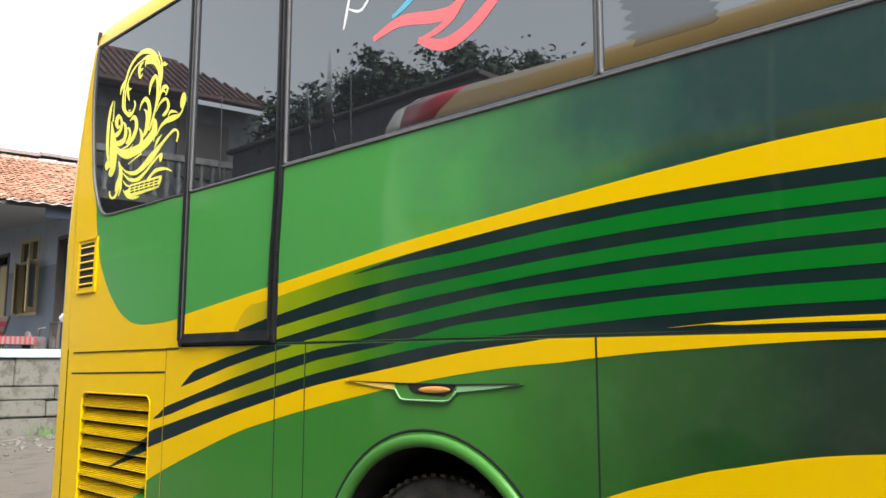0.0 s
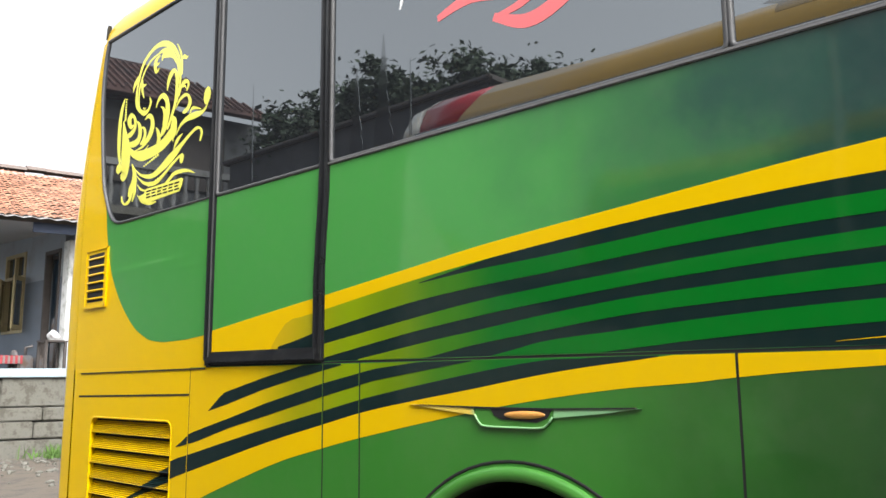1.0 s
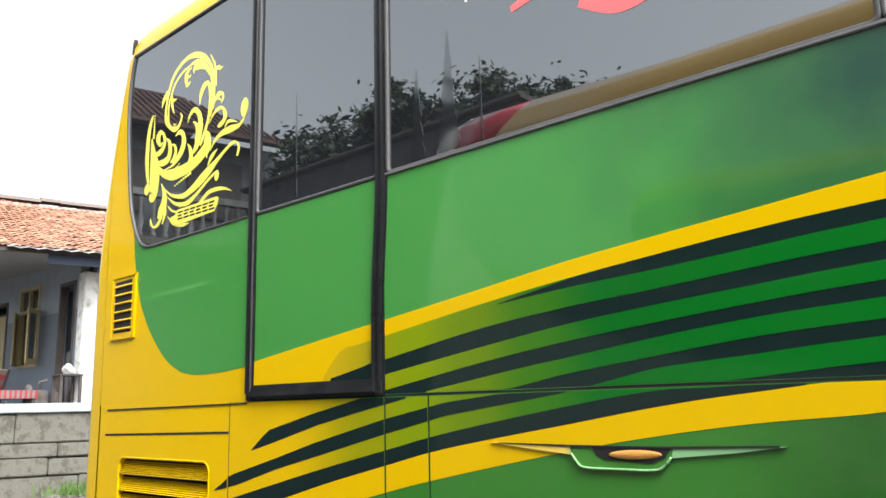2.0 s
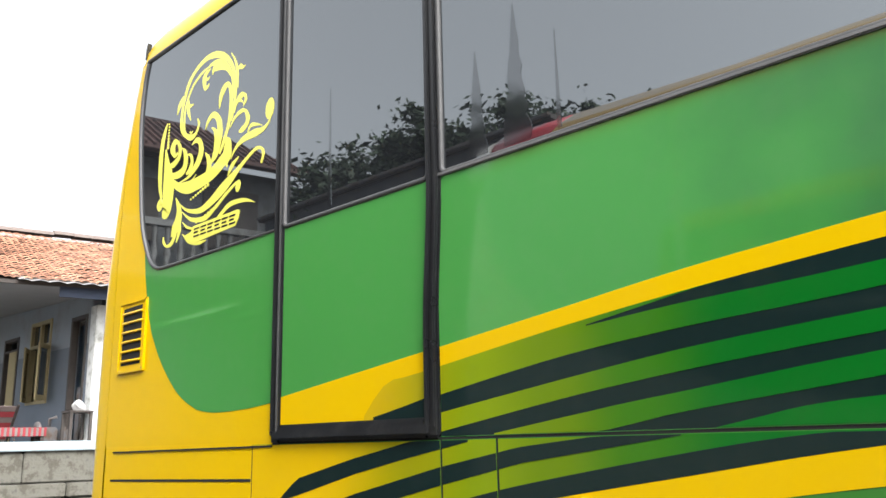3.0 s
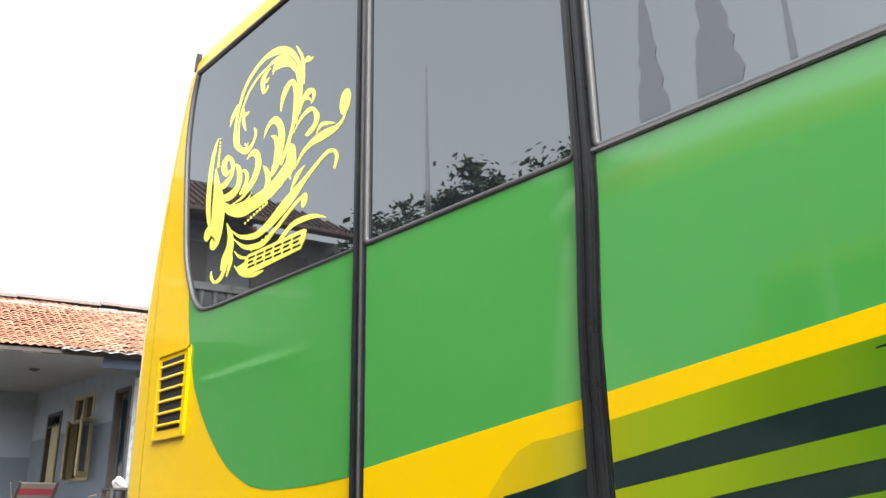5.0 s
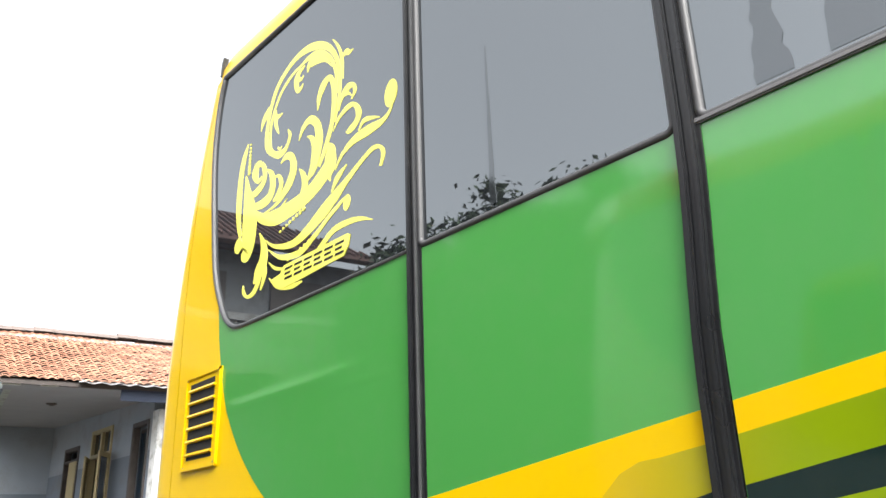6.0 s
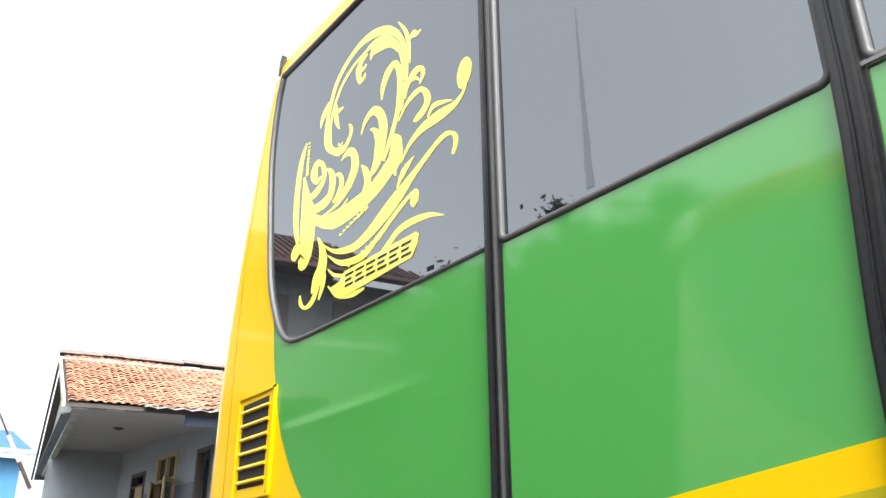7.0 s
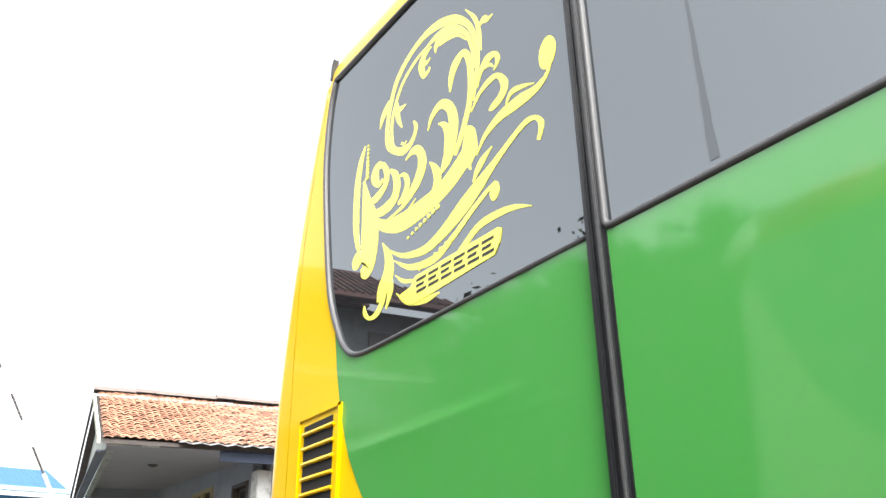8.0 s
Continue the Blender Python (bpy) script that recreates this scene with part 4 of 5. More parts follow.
    flourish([(5.040, 2.583, 0.0040), (5.008, 2.526, 0.0345), (5.006, 2.471, 0.0582), (5.038, 2.430, 0.0582), (5.065, 2.403, 0.0067)])
    flourish([(5.018, 2.458, 0.0089), (5.029, 2.410, 0.0264), (5.060, 2.372, 0.0239), (5.106, 2.366, 0.0114), (5.137, 2.392, 0.0161), (5.141, 2.416, 0.0063)])
    flourish([(4.990, 2.459, 0.0067), (4.992, 2.415, 0.0260), (5.015, 2.367, 0.0089)])
    flourish([(4.966, 2.453, 0.0022), (4.922, 2.420, 0.0117), (4.862, 2.401, 0.0091)])
    flourish([(4.960, 2.396, 0.0022), (4.902, 2.350, 0.0143), (4.815, 2.328, 0.0184), (4.750, 2.327, 0.0058)])
    bead(4.284, 2.788, 0.0300, 0.0450)
    bead(4.506, 2.513, 0.0180, 0.0260)


rear_ornament()
for (y0, z0), (y1, z1), n in (((4.898, 2.544), (4.752, 2.577), 8), ((4.840, 2.425), (4.690, 2.456), 7), ((5.142, 2.976), (5.145, 2.857), 9)):
    for k in range(n):
        s = k / (n - 1)
        y, z, r = y0 + (y1 - y0) * s, z0 + (z1 - z0) * s, 0.0045 + 0.004 * s
        part("dot", lathe([(0, r), (0.0025, r)], (SIDE + 0.0015, y, z), sides=8), decal_yellow, win1)
# badge below: a yellow plate with plain dark bars
badge = part("badge", prism([(4.948, 2.383), (4.898, 2.345), (4.869, 2.333), (4.516, 2.344), (4.494, 2.370), (4.485, 2.403), (4.498, 2.410), (4.862, 2.412), (4.884, 2.389)], SIDE + 0.0015, SIDE + 0.0042), decal_yellow, win1, "yellow badge with dark bars")
for k in range(6):
    for row, wide in ((0.0, 0.80), (0.42, 0.62), (0.84, 0.80)):
        s0 = (k + 0.10) / 6
        s1 = s0 + wide / 6
        y0, y1 = 4.858 + -0.3500 * s0, 4.858 + -0.3500 * s1
        z0, z1 = 2.400 + -0.0050 * s0 - 0.0390 * row, 2.400 + -0.0050 * s1 - 0.0390 * row
        part("bar", prism([(y0, z0), (y1, z1), (y1 + 0.003, z1 - 0.0075), (y0 + 0.003, z0 - 0.0075)], SIDE + 0.0006, SIDE + 0.0016), film_dark, badge)
# ribbons and script strokes on the long pane
for ctrl, w, mat in ((((2.73, 2.69), (2.57, 2.72), (2.37, 2.68), (2.27, 2.69), (2.15, 2.78)), 0.050, decal_red), (((2.47, 2.615), (2.34, 2.56), (2.22, 2.58), (2.09, 2.66), (1.98, 2.80)), 0.055, decal_red),
                     (((2.47, 2.612), (2.36, 2.625), (2.27, 2.67), (2.20, 2.77)), 0.030, decal_red), (((2.62, 2.75), (2.52, 2.79), (2.42, 2.86)), 0.028, decal_blue),
                     (((2.925, 2.79), (2.905, 2.86), (2.88, 2.96)), 0.016, decal_white), (((2.89, 2.87), (2.82, 2.84), (2.77, 2.87), (2.74, 2.92)), 0.014, decal_white),
                     (((2.72, 2.86), (2.70, 2.92), (2.66, 2.88), (2.62, 2.93)), 0.012, decal_white)):
    LAYER[0] += 0.00003
    n = len(ctrl) - 1
    swell = [(y, z, w * math.sin(math.pi * (0.12 + 0.8 * i / n)) ** 0.7) for i, (y, z) in enumerate(ctrl)]
    part("ribbon", stroke_mesh(swell, LAYER[0]), mat, side_panes[0])


# old film left on the panes
def film(outline, parent):
    part("film_patch", prism(outline, SIDE + 0.0028, SIDE + 0.0042), film_mat, parent)


def ragged(y, z0, z1, w0, w1, n=18, seed=1):
    rnd = random.Random(seed)
    zs = np.linspace(z0, z1, n)
    wid = [w0 + (w1 - w0) * i / (n - 1) for i in range(n)]
    left = [(y + w * (0.5 + 0.25 * rnd.random()), z) for w, z in zip(wid, zs)]
    right = [(y - w * (0.5 + 0.25 * rnd.random()), z) for w, z in zip(wid, zs)]
    return left + right[::-1]


film(ragged(3.172, 2.285, 2.62, 0.060, 0.002, seed=3), side_panes[0])
film(ragged(3.018, 2.285, 2.72, 0.078, 0.002, seed=5), side_panes[0])
film(ragged(2.872, 2.285, 2.58, 0.012, 0.002, seed=7), side_panes[0])
film(ragged(1.42, 2.33, 2.52, 0.20, 0.26, seed=9), side_panes[1])
film(ragged(3.888, 2.29, 2.74, 0.016, 0.002, seed=11), win2)

# ---- the house behind, its frame turned a little against the coach ----
HM = Matrix.Translation((7.0, 22.0, 0)) @ Matrix.Rotation(radians(-13), 4, "Z") @ Matrix(((1, -0.06, 0, 0.055), (0, 1, 0, 0), (0, 0, 1, 0), (0, 0, 0, 1)))
house = thing("house", (7.0, 22.0, 0.0), "grey-blue village house with clay tile roof on stone plinth", "house")


def hpart(name, a, b, mat, label="", bevel=0.0, parent=None):
    return part(name, boxed(a, b, bevel, HM), mat, parent or house, label)


PLINTH, EAVE, RIDGE = 1.62, 4.52, 6.61
VF, VR = -4.75, 0.55              # plinth front and ridge, in the house's own depth
# plinth in uneven courses with ledges
hpart("plinth", (-2.6, VF + 0.35, 0.0), (9.0, 8.0, PLINTH - 0.02), concrete, "stained stone plinth")
rnd = random.Random(4)
for row, (z0, z1, out) in enumerate(((0.0, 0.34, 0.34), (0.34, 0.66, 0.24), (0.66, 0.92, 0.12), (0.92, PLINTH - 0.15, 0.0))):
    u = -2.6
    while u < 5.5:
        w = rnd.uniform(0.7, 1.5)
        j = rnd.uniform(-0.03, 0.03)
        hpart("stone", (u + 0.006, VF - out + j, z0 + 0.004 - (0.1 if row == 0 else 0)), (u + w - 0.006, VF + 0.36, z1 - rnd.uniform(0.004, 0.03)), concrete, bevel=0.02)
        u += w
hpart("plinth_cap", (-2.65, VF - 0.04, PLINTH - 0.15), (5.5, VF + 0.5, PLINTH + 0.02), cap_paint, "pale blue painted edge", 0.015)
# porch back wall and long walls
hpart("back_wall", (-2.0, 1.95, PLINTH), (0.4, 2.15, EAVE + 0.3), wall_paint)
hpart("back_dado", (-2.0, 1.92, PLINTH), (0.4, 1.95, PLINTH + 1.55), dado_paint)
hpart("body_wall", (1.6, -2.0, PLINTH), (9.0, 1.4, EAVE), wall_paint)
# the window wall runs along the coach's direction
WX, WY0, WY1 = 7.02, 18.0, 24.2
wall = part("window_wall", boxed((WX, 22.95, PLINTH), (WX + 0.18, WY1, EAVE + 0.3)), wall_paint, house)
openings = [("door", 18.15, 18.98, PLINTH, 4.15), ("window", 20.03, 21.23, 2.50, 4.28), ("door", 22.00, 22.95, PLINTH, 4.08)]
last = WY0
for kind, y0, y1, z0, z1 in openings:
    part("window_wall", boxed((WX, last, PLINTH), (WX + 0.18, y0, EAVE + 0.2)), wall_paint, house)
    part("window_wall", boxed((WX, y0, z1), (WX + 0.18, y1, EAVE + 0.2)), wall_paint, house)
    if kind == "window":
        part("window_wall", boxed((WX, y0, PLINTH), (WX + 0.18, y1, z0)), wall_paint, house)
    last = y1
for a, b in ((WY0 + 0.02, 18.13), (19.00, 19.98), (21.28, 21.97), (22.98, 24.1)):
    part("dado", boxed((WX - 0.006, a, PLINTH), (WX - 0.001, b, 3.55)), dado_paint, house)
part("dado", boxed((WX - 0.006, 19.98, PLINTH), (WX - 0.001, 21.28, 2.47)), dado_paint, house)
part("room_back", boxed((WX + 1.6, WY0, PLINTH), (WX + 1.7, WY1, EAVE)), dado_paint, house)
# house window: frame, mullion, transom lights and opened shutters
hw = part("window", boxed((WX - 0.03, 20.03, 2.46), (WX + 0.12, 21.23, 2.53), 0.01), wood_cream, house, "cream wooden casement window, shutters open")
for a, b in (((20.03, 2.53), (20.11, 4.28)), ((21.15, 2.53), (21.23, 4.28)), ((20.59, 2.53), (20.67, 4.28)), ((20.11, 4.20), (21.15, 4.28)), ((20.11, 3.68), (21.15, 3.76))):
    part("frame", boxed((WX - 0.03, a[0], a[1]), (WX + 0.12, b[0], b[1]), 0.008), wood_cream, hw)
for y0, y1 in ((20.11, 20.59), (20.67, 21.15)):
    part("pane", boxed((WX + 0.04, y0, 3.76), (WX + 0.05, y1, 4.20)), glass, hw)
    part("pane", boxed((WX + 0.08, y0, 2.53), (WX + 0.09, y1, 3.68)), glass, hw)
for hinge, ang in ((20.04, 138), (21.22, 152)):
    m = Matrix.Translation((WX - 0.03, hinge, 0)) @ Matrix.Rotation(radians(ang), 4, "Z")
    sh = part("shutter", boxed((-0.02, 0.0, 2.52), (0.02, 0.08, 3.70), 0.006, m), wood_cream, hw)
    for a, b in (((0.44, 2.52), (0.52, 3.70)), ((0.08, 2.52), (0.44, 2.62)), ((0.08, 3.60), (0.44, 3.70))):
        part("shutter_rail", boxed((-0.02, a[0], a[1]), (0.02, b[0], b[1]), 0.006, m), wood_cream, sh)
    part("shutter_pane", boxed((-0.004, 0.08, 2.62), (0.004, 0.44, 3.60), 0, m), glass, sh)
bm = bmesh.new()
fold = [(WX + 0.14 + 0.03 * math.sin(k * 1.9), 20.10 + 0.045 * k) for k in range(24)]
low, high = [[bm.verts.new((x, y, z)) for x, y in fold] for z in (2.54, 3.66)]
for k in range(23):
    bm.faces.new((low[k], low[k + 1], high[k + 1], high[k]))
part("curtain", bm, curtain_brown, hw, "brown curtain", True)
# doors
d = part("door", boxed((WX - 0.035, 22.04, PLINTH), (WX + 0.01, 22.52, 3.75), 0.01), wood_cream, house, "half-open cream wooden door")
for a, b in (((21.99, PLINTH), (22.07, 4.08)), ((22.88, PLINTH), (22.96, 4.08)), ((22.07, 4.0), (22.88, 4.08)), ((22.07, 3.75), (22.88, 3.80))):
    part("door_frame", boxed((WX - 0.02, a[0], a[1]), (WX + 0.12, b[0], b[1]), 0.008), wood_dark, d)
d = part("door", boxed((WX + 0.06, 18.24, PLINTH), (WX + 0.11, 18.61, 2.7), 0.01), junk_grey, house, "dark doorway with half leaf")
for a, b in (((18.16, PLINTH), (18.24, 4.15)), ((18.88, PLINTH), (18.96, 4.15)), ((18.24, 4.07), (18.88, 4.15))):
    part("door_frame", boxed((WX - 0.02, a[0], a[1]), (WX + 0.12, b[0], b[1]), 0.008), wood_dark, d)
part("post", boxed((WX - 0.02, WY0 - 0.30, PLINTH), (WX + 0.26, WY0, EAVE - 0.25), 0.015), white_paint, house, "weathered white corner post")
part("front_wall", boxed((WX + 0.26, WY0 - 0.2, PLINTH), (WX + 6.0, WY0 - 0.02, EAVE)), wall_paint, house)

# porch ceiling, fascia and gable
bm = boxed((-2.0, VF + 0.15, EAVE - 0.03), (1.6, 2.0, EAVE), 0)
for v in bm.verts:
    v.co.z += 0.035 * (v.co.y - VF)
    v.co = HM @ v.co
part("porch_ceiling", bm, soffit_paint, house)
part("ceiling_rose", lathe([(0, 0.03), (0.03, 0.10), (0.05, 0.10)], tuple(HM @ Vector((-1.0, -2.4, EAVE + 0.005))), axis="Z", sides=16), wood_dark, house)
hpart("fascia", (-2.05, VF + 0.045, EAVE - 0.06), (-1.76, VF + 0.10, EAVE + 0.10), white_paint, bevel=0.005)
hpart("fascia", (-1.76, VF + 0.055, EAVE - 0.01), (-1.46, VF + 0.10, EAVE + 0.08), verge_paint, bevel=0.005)
hpart("fascia", (-1.46, VF + 0.045, EAVE - 0.05), (-1.17, VF + 0.10, EAVE + 0.08), white_paint, bevel=0.005)
hpart("fascia", (-1.17, VF + 0.06, EAVE - 0.04), (2.0, VF + 0.10, EAVE + 0.08), junk_grey)
hpart("fascia_board", (-0.16, VF - 0.06, EAVE - 0.25), (6.0, VF - 0.02, EAVE + 0.02), navy_board, "dark navy board under the eave")
bm = bmesh.new()
tri = [(-1.96, VF + 0.1, EAVE), (-1.96, VR * 2 - VF - 0.1, EAVE), (-1.96, VR, RIDGE - 0.12)]
a = [bm.verts.new(HM @ Vector(p)) for p in tri]
b = [bm.verts.new(HM @ Vector((p[0] + 0.12, p[1], p[2]))) for p in tri]
bm.faces.new(a); bm.faces.new(b[::-1])
for i in range(3):
    bm.faces.new((a[i], b[i], b[(i + 1) % 3], a[(i + 1) % 3]))
part("gable", bm, gable_paint, house, "pale weathered gable")
# side skirt under the gable overhang
hpart("gable_soffit", (-2.16, VF + 0.5, EAVE - 0.09), (-2.0, 4.6, EAVE - 0.06), dado_paint)

# roof deck, verge boards and ridge
slope = math.atan2(RIDGE - EAVE, VR - VF)
for s in (1, -1):
    bm = bmesh.new()
    ev = VF - 0.15 if s == 1 else 2 * VR - VF + 0.15
    ez = EAVE + 0.06 - 0.15 * math.tan(slope)
    pts = [(-2.12, ev, ez), (9.0, ev, ez), (9.0, VR, RIDGE - 0.02), (-2.12, VR, RIDGE - 0.02)]
    a = [bm.verts.new(HM @ Vector(p)) for p in pts]
    b = [bm.verts.new(HM @ Vector((p[0], p[1], p[2] - 0.07))) for p in pts]
    bm.faces.new(a); bm.faces.new(b[::-1])
    for i in range(4):
        bm.faces.new((a[i], b[i], b[(i + 1) % 4], a[(i + 1) % 4]))
    part("roof_deck", bm, wood_dark, house)
    bm = bmesh.new()
    pts = [(-2.2, ev, ez + 0.04), (-2.2, VR, RIDGE + 0.04), (-2.2, VR, RIDGE - 0.10), (-2.2, ev, ez - 0.08)]
    a = [bm.verts.new(HM @ Vector(p)) for p in pts]
    b = [bm.verts.new(HM @ Vector((p[0] + 0.05, p[1], p[2]))) for p in pts]
    bm.faces.new(a); bm.faces.new(b[::-1])
    for i in range(4):
        bm.faces.new((a[i], b[i], b[(i + 1) % 4], a[(i + 1) % 4]))
    part("verge_board", bm, verge_paint if s == 1 else wood_dark, house)
for k in range(24):
    u = -2.2 + 0.46 * k
    bm = bmesh.new()
    n = 6
    prof = [(0.20 * math.cos(math.pi * i / n), 0.13 * math.sin(math.pi * i / n)) for i in range(n + 1)]
    j = rnd.uniform(-0.015, 0.015)
    a = [bm.verts.new(HM @ Vector((u, VR + p, RIDGE + 0.09 + q + j))) for p, q in prof]
    b = [bm.verts.new(HM @ Vector((u + 0.47, VR + p * 0.9, RIDGE + 0.09 + q * 0.92 + j))) for p, q in prof]
    for i in range(n):
        bm.faces.new((a[i], a[i + 1], b[i + 1], b[i]))
    bm.faces.new(a); bm.faces.new(b[::-1])
    part("ridge_tile", bm, clay_old, house)
# rusty sheet over the porch edge
bm = bmesh.new()
n = 40
ra, rb = [], []
for k in range(n + 1):
    u = -0.9 + 2.9 * k / n
    z = 0.018 * math.sin(k * 1.57)
    ra.append(bm.verts.new(HM @ Vector((u, VF - 0.35, EAVE - 0.03 + z))))
    rb.append(bm.verts.new(HM @ Vector((u, VF + 0.35, EAVE + 0.19 + z))))
for k in range(n):
    bm.faces.new((ra[k], ra[k + 1], rb[k + 1], rb[k]))
part("tin_sheet", bm, tin, house, "rusty corrugated sheet")

# ---- clutter on the porch ----
bench = thing("porch_bench", (6.15, 18.2, PLINTH), "low porch bench with red and white striped cover", "bench")
part("seat", boxed((5.2, 18.0, 1.83), (6.35, 18.53, 1.88), 0.01), wood_dark, bench)
for x in (5.25, 6.28):
    for y in (18.05, 18.5):
        part("leg", boxed((x - 0.03, y - 0.03, PLINTH), (x + 0.03, y + 0.03, 1.83)), wood_dark, bench)
for k in range(24):
    x = 5.22 + 0.0465 * k
    part("stripe", boxed((x, 17.985, 1.74), (x + 0.045, 18.54, 1.90 + 0.006 * (k % 2)), 0.006), red_cloth if k % 2 else faded_cloth, bench)
chair = thing("deck_chair", (5.75, 19.1, PLINTH), "folding deck chair with faded red striped cloth", "chair")
lean = Matrix.Translation((5.75, 19.1, 2.0)) @ Matrix.Rotation(radians(-52), 4, "X")
for k in range(7):
    part("cloth_band", boxed((-0.30, -0.42 + 0.13 * k, -0.012), (0.30, -0.295 + 0.13 * k, 0.012), 0.005, lean), red_cloth if k % 2 else faded_cloth, chair)
for x in (-0.33, 0.33):
    part("rail", boxed((x - 0.02, -0.45, -0.025), (x + 0.02, 0.52, 0.02), 0.006, lean), wood_dark, chair)
    part("leg", tube([(5.75 + x, 18.86, PLINTH), (5.75 + x, 19.4, 2.35)], 0.018), wood_dark, chair)
scrap = thing("scrap_pump", (6.55, 18.6, PLINTH), "grimy old pump engine standing on porch floor", "machine")
part("block", boxed((6.40, 18.45, PLINTH), (6.72, 18.8, 1.92), 0.03), junk_grey, scrap)
part("flywheel", lathe([(0, 0.05), (0.02, 0.17), (0.07, 0.17), (0.09, 0.05)], (6.34, 18.62, 1.86), sides=24), junk_grey, scrap, "", True)
part("pipe", tube([(6.6, 18.6, 1.9), (6.6, 18.6, 2.08), (6.72, 18.55, 2.12)], 0.035), junk_grey, scrap, "", True)
can = thing("jerry_can", (6.88, 18.6, PLINTH), "dark plastic jerry can on porch floor", "can")
part("body", boxed((6.80, 18.5, PLINTH), (6.97, 18.72, 1.88), 0.025), junk_grey, can)
part("cap", lathe([(0, 0.03), (0.05, 0.03)], (6.88, 18.56, 1.88), axis="Z", sides=12), junk_grey, can)
table = thing("small_table", (6.9, 17.75, PLINTH), "small dark table beside the corner post", "table")
part("top", boxed((6.55, 17.5, 2.16), (7.0, 17.95, 2.20), 0.01), wood_dark, table)
for x in (6.59, 6.96):
    for y in (17.54, 17.91):
        part("leg", boxed((x - 0.025, y - 0.025, PLINTH), (x + 0.025, y + 0.025, 2.16)), wood_dark, table)
bm = bmesh.new()
bmesh.ops.create_icosphere(bm, subdivisions=3, radius=0.12)
for v in bm.verts:
    v.co *= 1 + 0.5 * noise.noise(v.co * 9)
    v.co.z = max(v.co.z, -0.09)
    v.co += Vector((6.8, 17.72, 2.285))
tagged(link_mesh("plastic_bag", bm, plastic_white), "crumpled white plastic bag lying on small table", "bag")

# ---- far blue-roofed hall and striped stay pole ----
hall = thing("blue_hall", (6.0, 34.0, 0.0), "distant hall with blue sheet roof and blue wall", "building")
part("wall", boxed((-6.0, 34.0, 0.0), (6.6, 40.0, 5.75)), blue_wall, hall, "blue painted wall")
bm = bmesh.new()
n = 180
lo, hi = [], []
for k in range(n + 1):
    x = -6.5 + 13.5 * k / n
    w = 0.02 * (k % 2)
    lo.append(bm.verts.new((x, 33.5, 5.85 + w)))
    hi.append(bm.verts.new((x, 39.0, 7.45 + w)))
for k in range(n):
    bm.faces.new((lo[k], lo[k + 1], hi[k + 1], hi[k]))
part("roof", bm, blue_metal, hall)
part("gutter", boxed((-6.5, 33.4, 5.82), (7.0, 33.5, 5.98), 0.02), blue_pale, hall, "pale blue gutter")
pole = thing("stay_pole", (6.3, 21.0, 0.0), "slanted black and white banded stay pole", "pole")
foot_at, head = Vector((6.48, 21.0, 0.0)), Vector((1.66, 21.0, 8.35))
n = 17
for k in range(n):
    a, b = foot_at.lerp(head, k / n), foot_at.lerp(head, (k + 1) / n)
    part("band", tube([a, b], 0.022 if k > 8 else 0.04), wood_dark if k % 2 else white_paint, pole)

# ---- weeds and stones at the plinth's foot ----
bm = bmesh.new()
for k in range(260):
    c = HM @ Vector((rnd.gauss(0.55, 0.28), VF - 0.55 + rnd.gauss(0, 0.15), 0.0))
    h, a = rnd.uniform(0.08, 0.30), rnd.uniform(0, 6.28)
    w = Vector((math.cos(a), math.sin(a), 0)) * 0.012
    tip = c + Vector((rnd.gauss(0, 0.06), rnd.gauss(0, 0.06), h))
    mid = c.lerp(tip, 0.5) + Vector((0, 0, 0.02))
    v = [bm.verts.new(q) for q in (c - w, c + w, mid + w * 0.8, tip, mid - w * 0.8)]
    bm.faces.new(v)
tagged(link_mesh("weeds", bm, grass_green), "tuft of green weeds at the plinth's foot", "weeds", kind="stuff")
bm = bmesh.new()
for k in range(420):
    c = HM @ Vector((rnd.uniform(-3, 3.5), VF - 0.4 - abs(rnd.gauss(0, 2.2)), 0.0))
    s = rnd.uniform(0.015, 0.07)
    r = bmesh.ops.create_icosphere(bm, subdivisions=1, radius=s)
    for v in r["verts"]:
        v.co = c + Vector((v.co.x * rnd.uniform(0.8, 1.4), v.co.y, v.co.z * 0.6))
tagged(link_mesh("gravel", bm, concrete), "scattered stones and rubble on the dirt", "gravel", kind="stuff")

# ---- second coach alongside, seen in the panes ----
SX = -0.58
coach2 = thing("neighbour_coach", (SX - 1.25, 0.0, 0.0), "red and gold coach parked alongside, dark windows", "bus")
bm = bmesh.new()
rings = []
for z, inset in ((0.4, 0), (1.0, 0), (2.0, 0.0), (2.6, 0.0), (3.15, 0.01), (3.44, 0.05), (3.56, 0.14), (3.62, 0.34), (3.66, 0.8)):
    back = 5.95 - 0.10 * max(0, z - 2.0) - 0.8 * inset
    plan = [(SX - inset, -6 + inset), (SX - inset, back - 0.35)]
    plan += [(SX - inset - 0.35 + 0.35 * math.cos(a), back - 0.35 + 0.35 * math.sin(a)) for a in np.linspace(0.2, math.pi / 2, 8)]
    plan += [(SX - 2.5 + inset + 0.35 - 0.35 * math.sin(a), back - 0.35 + 0.35 * math.cos(a)) for a in np.linspace(0, math.pi / 2, 8)]
    plan += [(SX - 2.5 + inset, -6 + inset)]
    rings.append([bm.verts.new((x, y, z)) for x, y in plan])
for p, q in zip(rings, rings[1:]):
    for k in range(len(p)):
        bm.faces.new((p[k], p[(k + 1) % len(p)], q[(k + 1) % len(p)], q[k]))
bm.faces.new(rings[-1])
bm.faces.new(rings[0][::-1])
part("body", bm, coach2_grey, coach2, "pale grey tail and body", True)
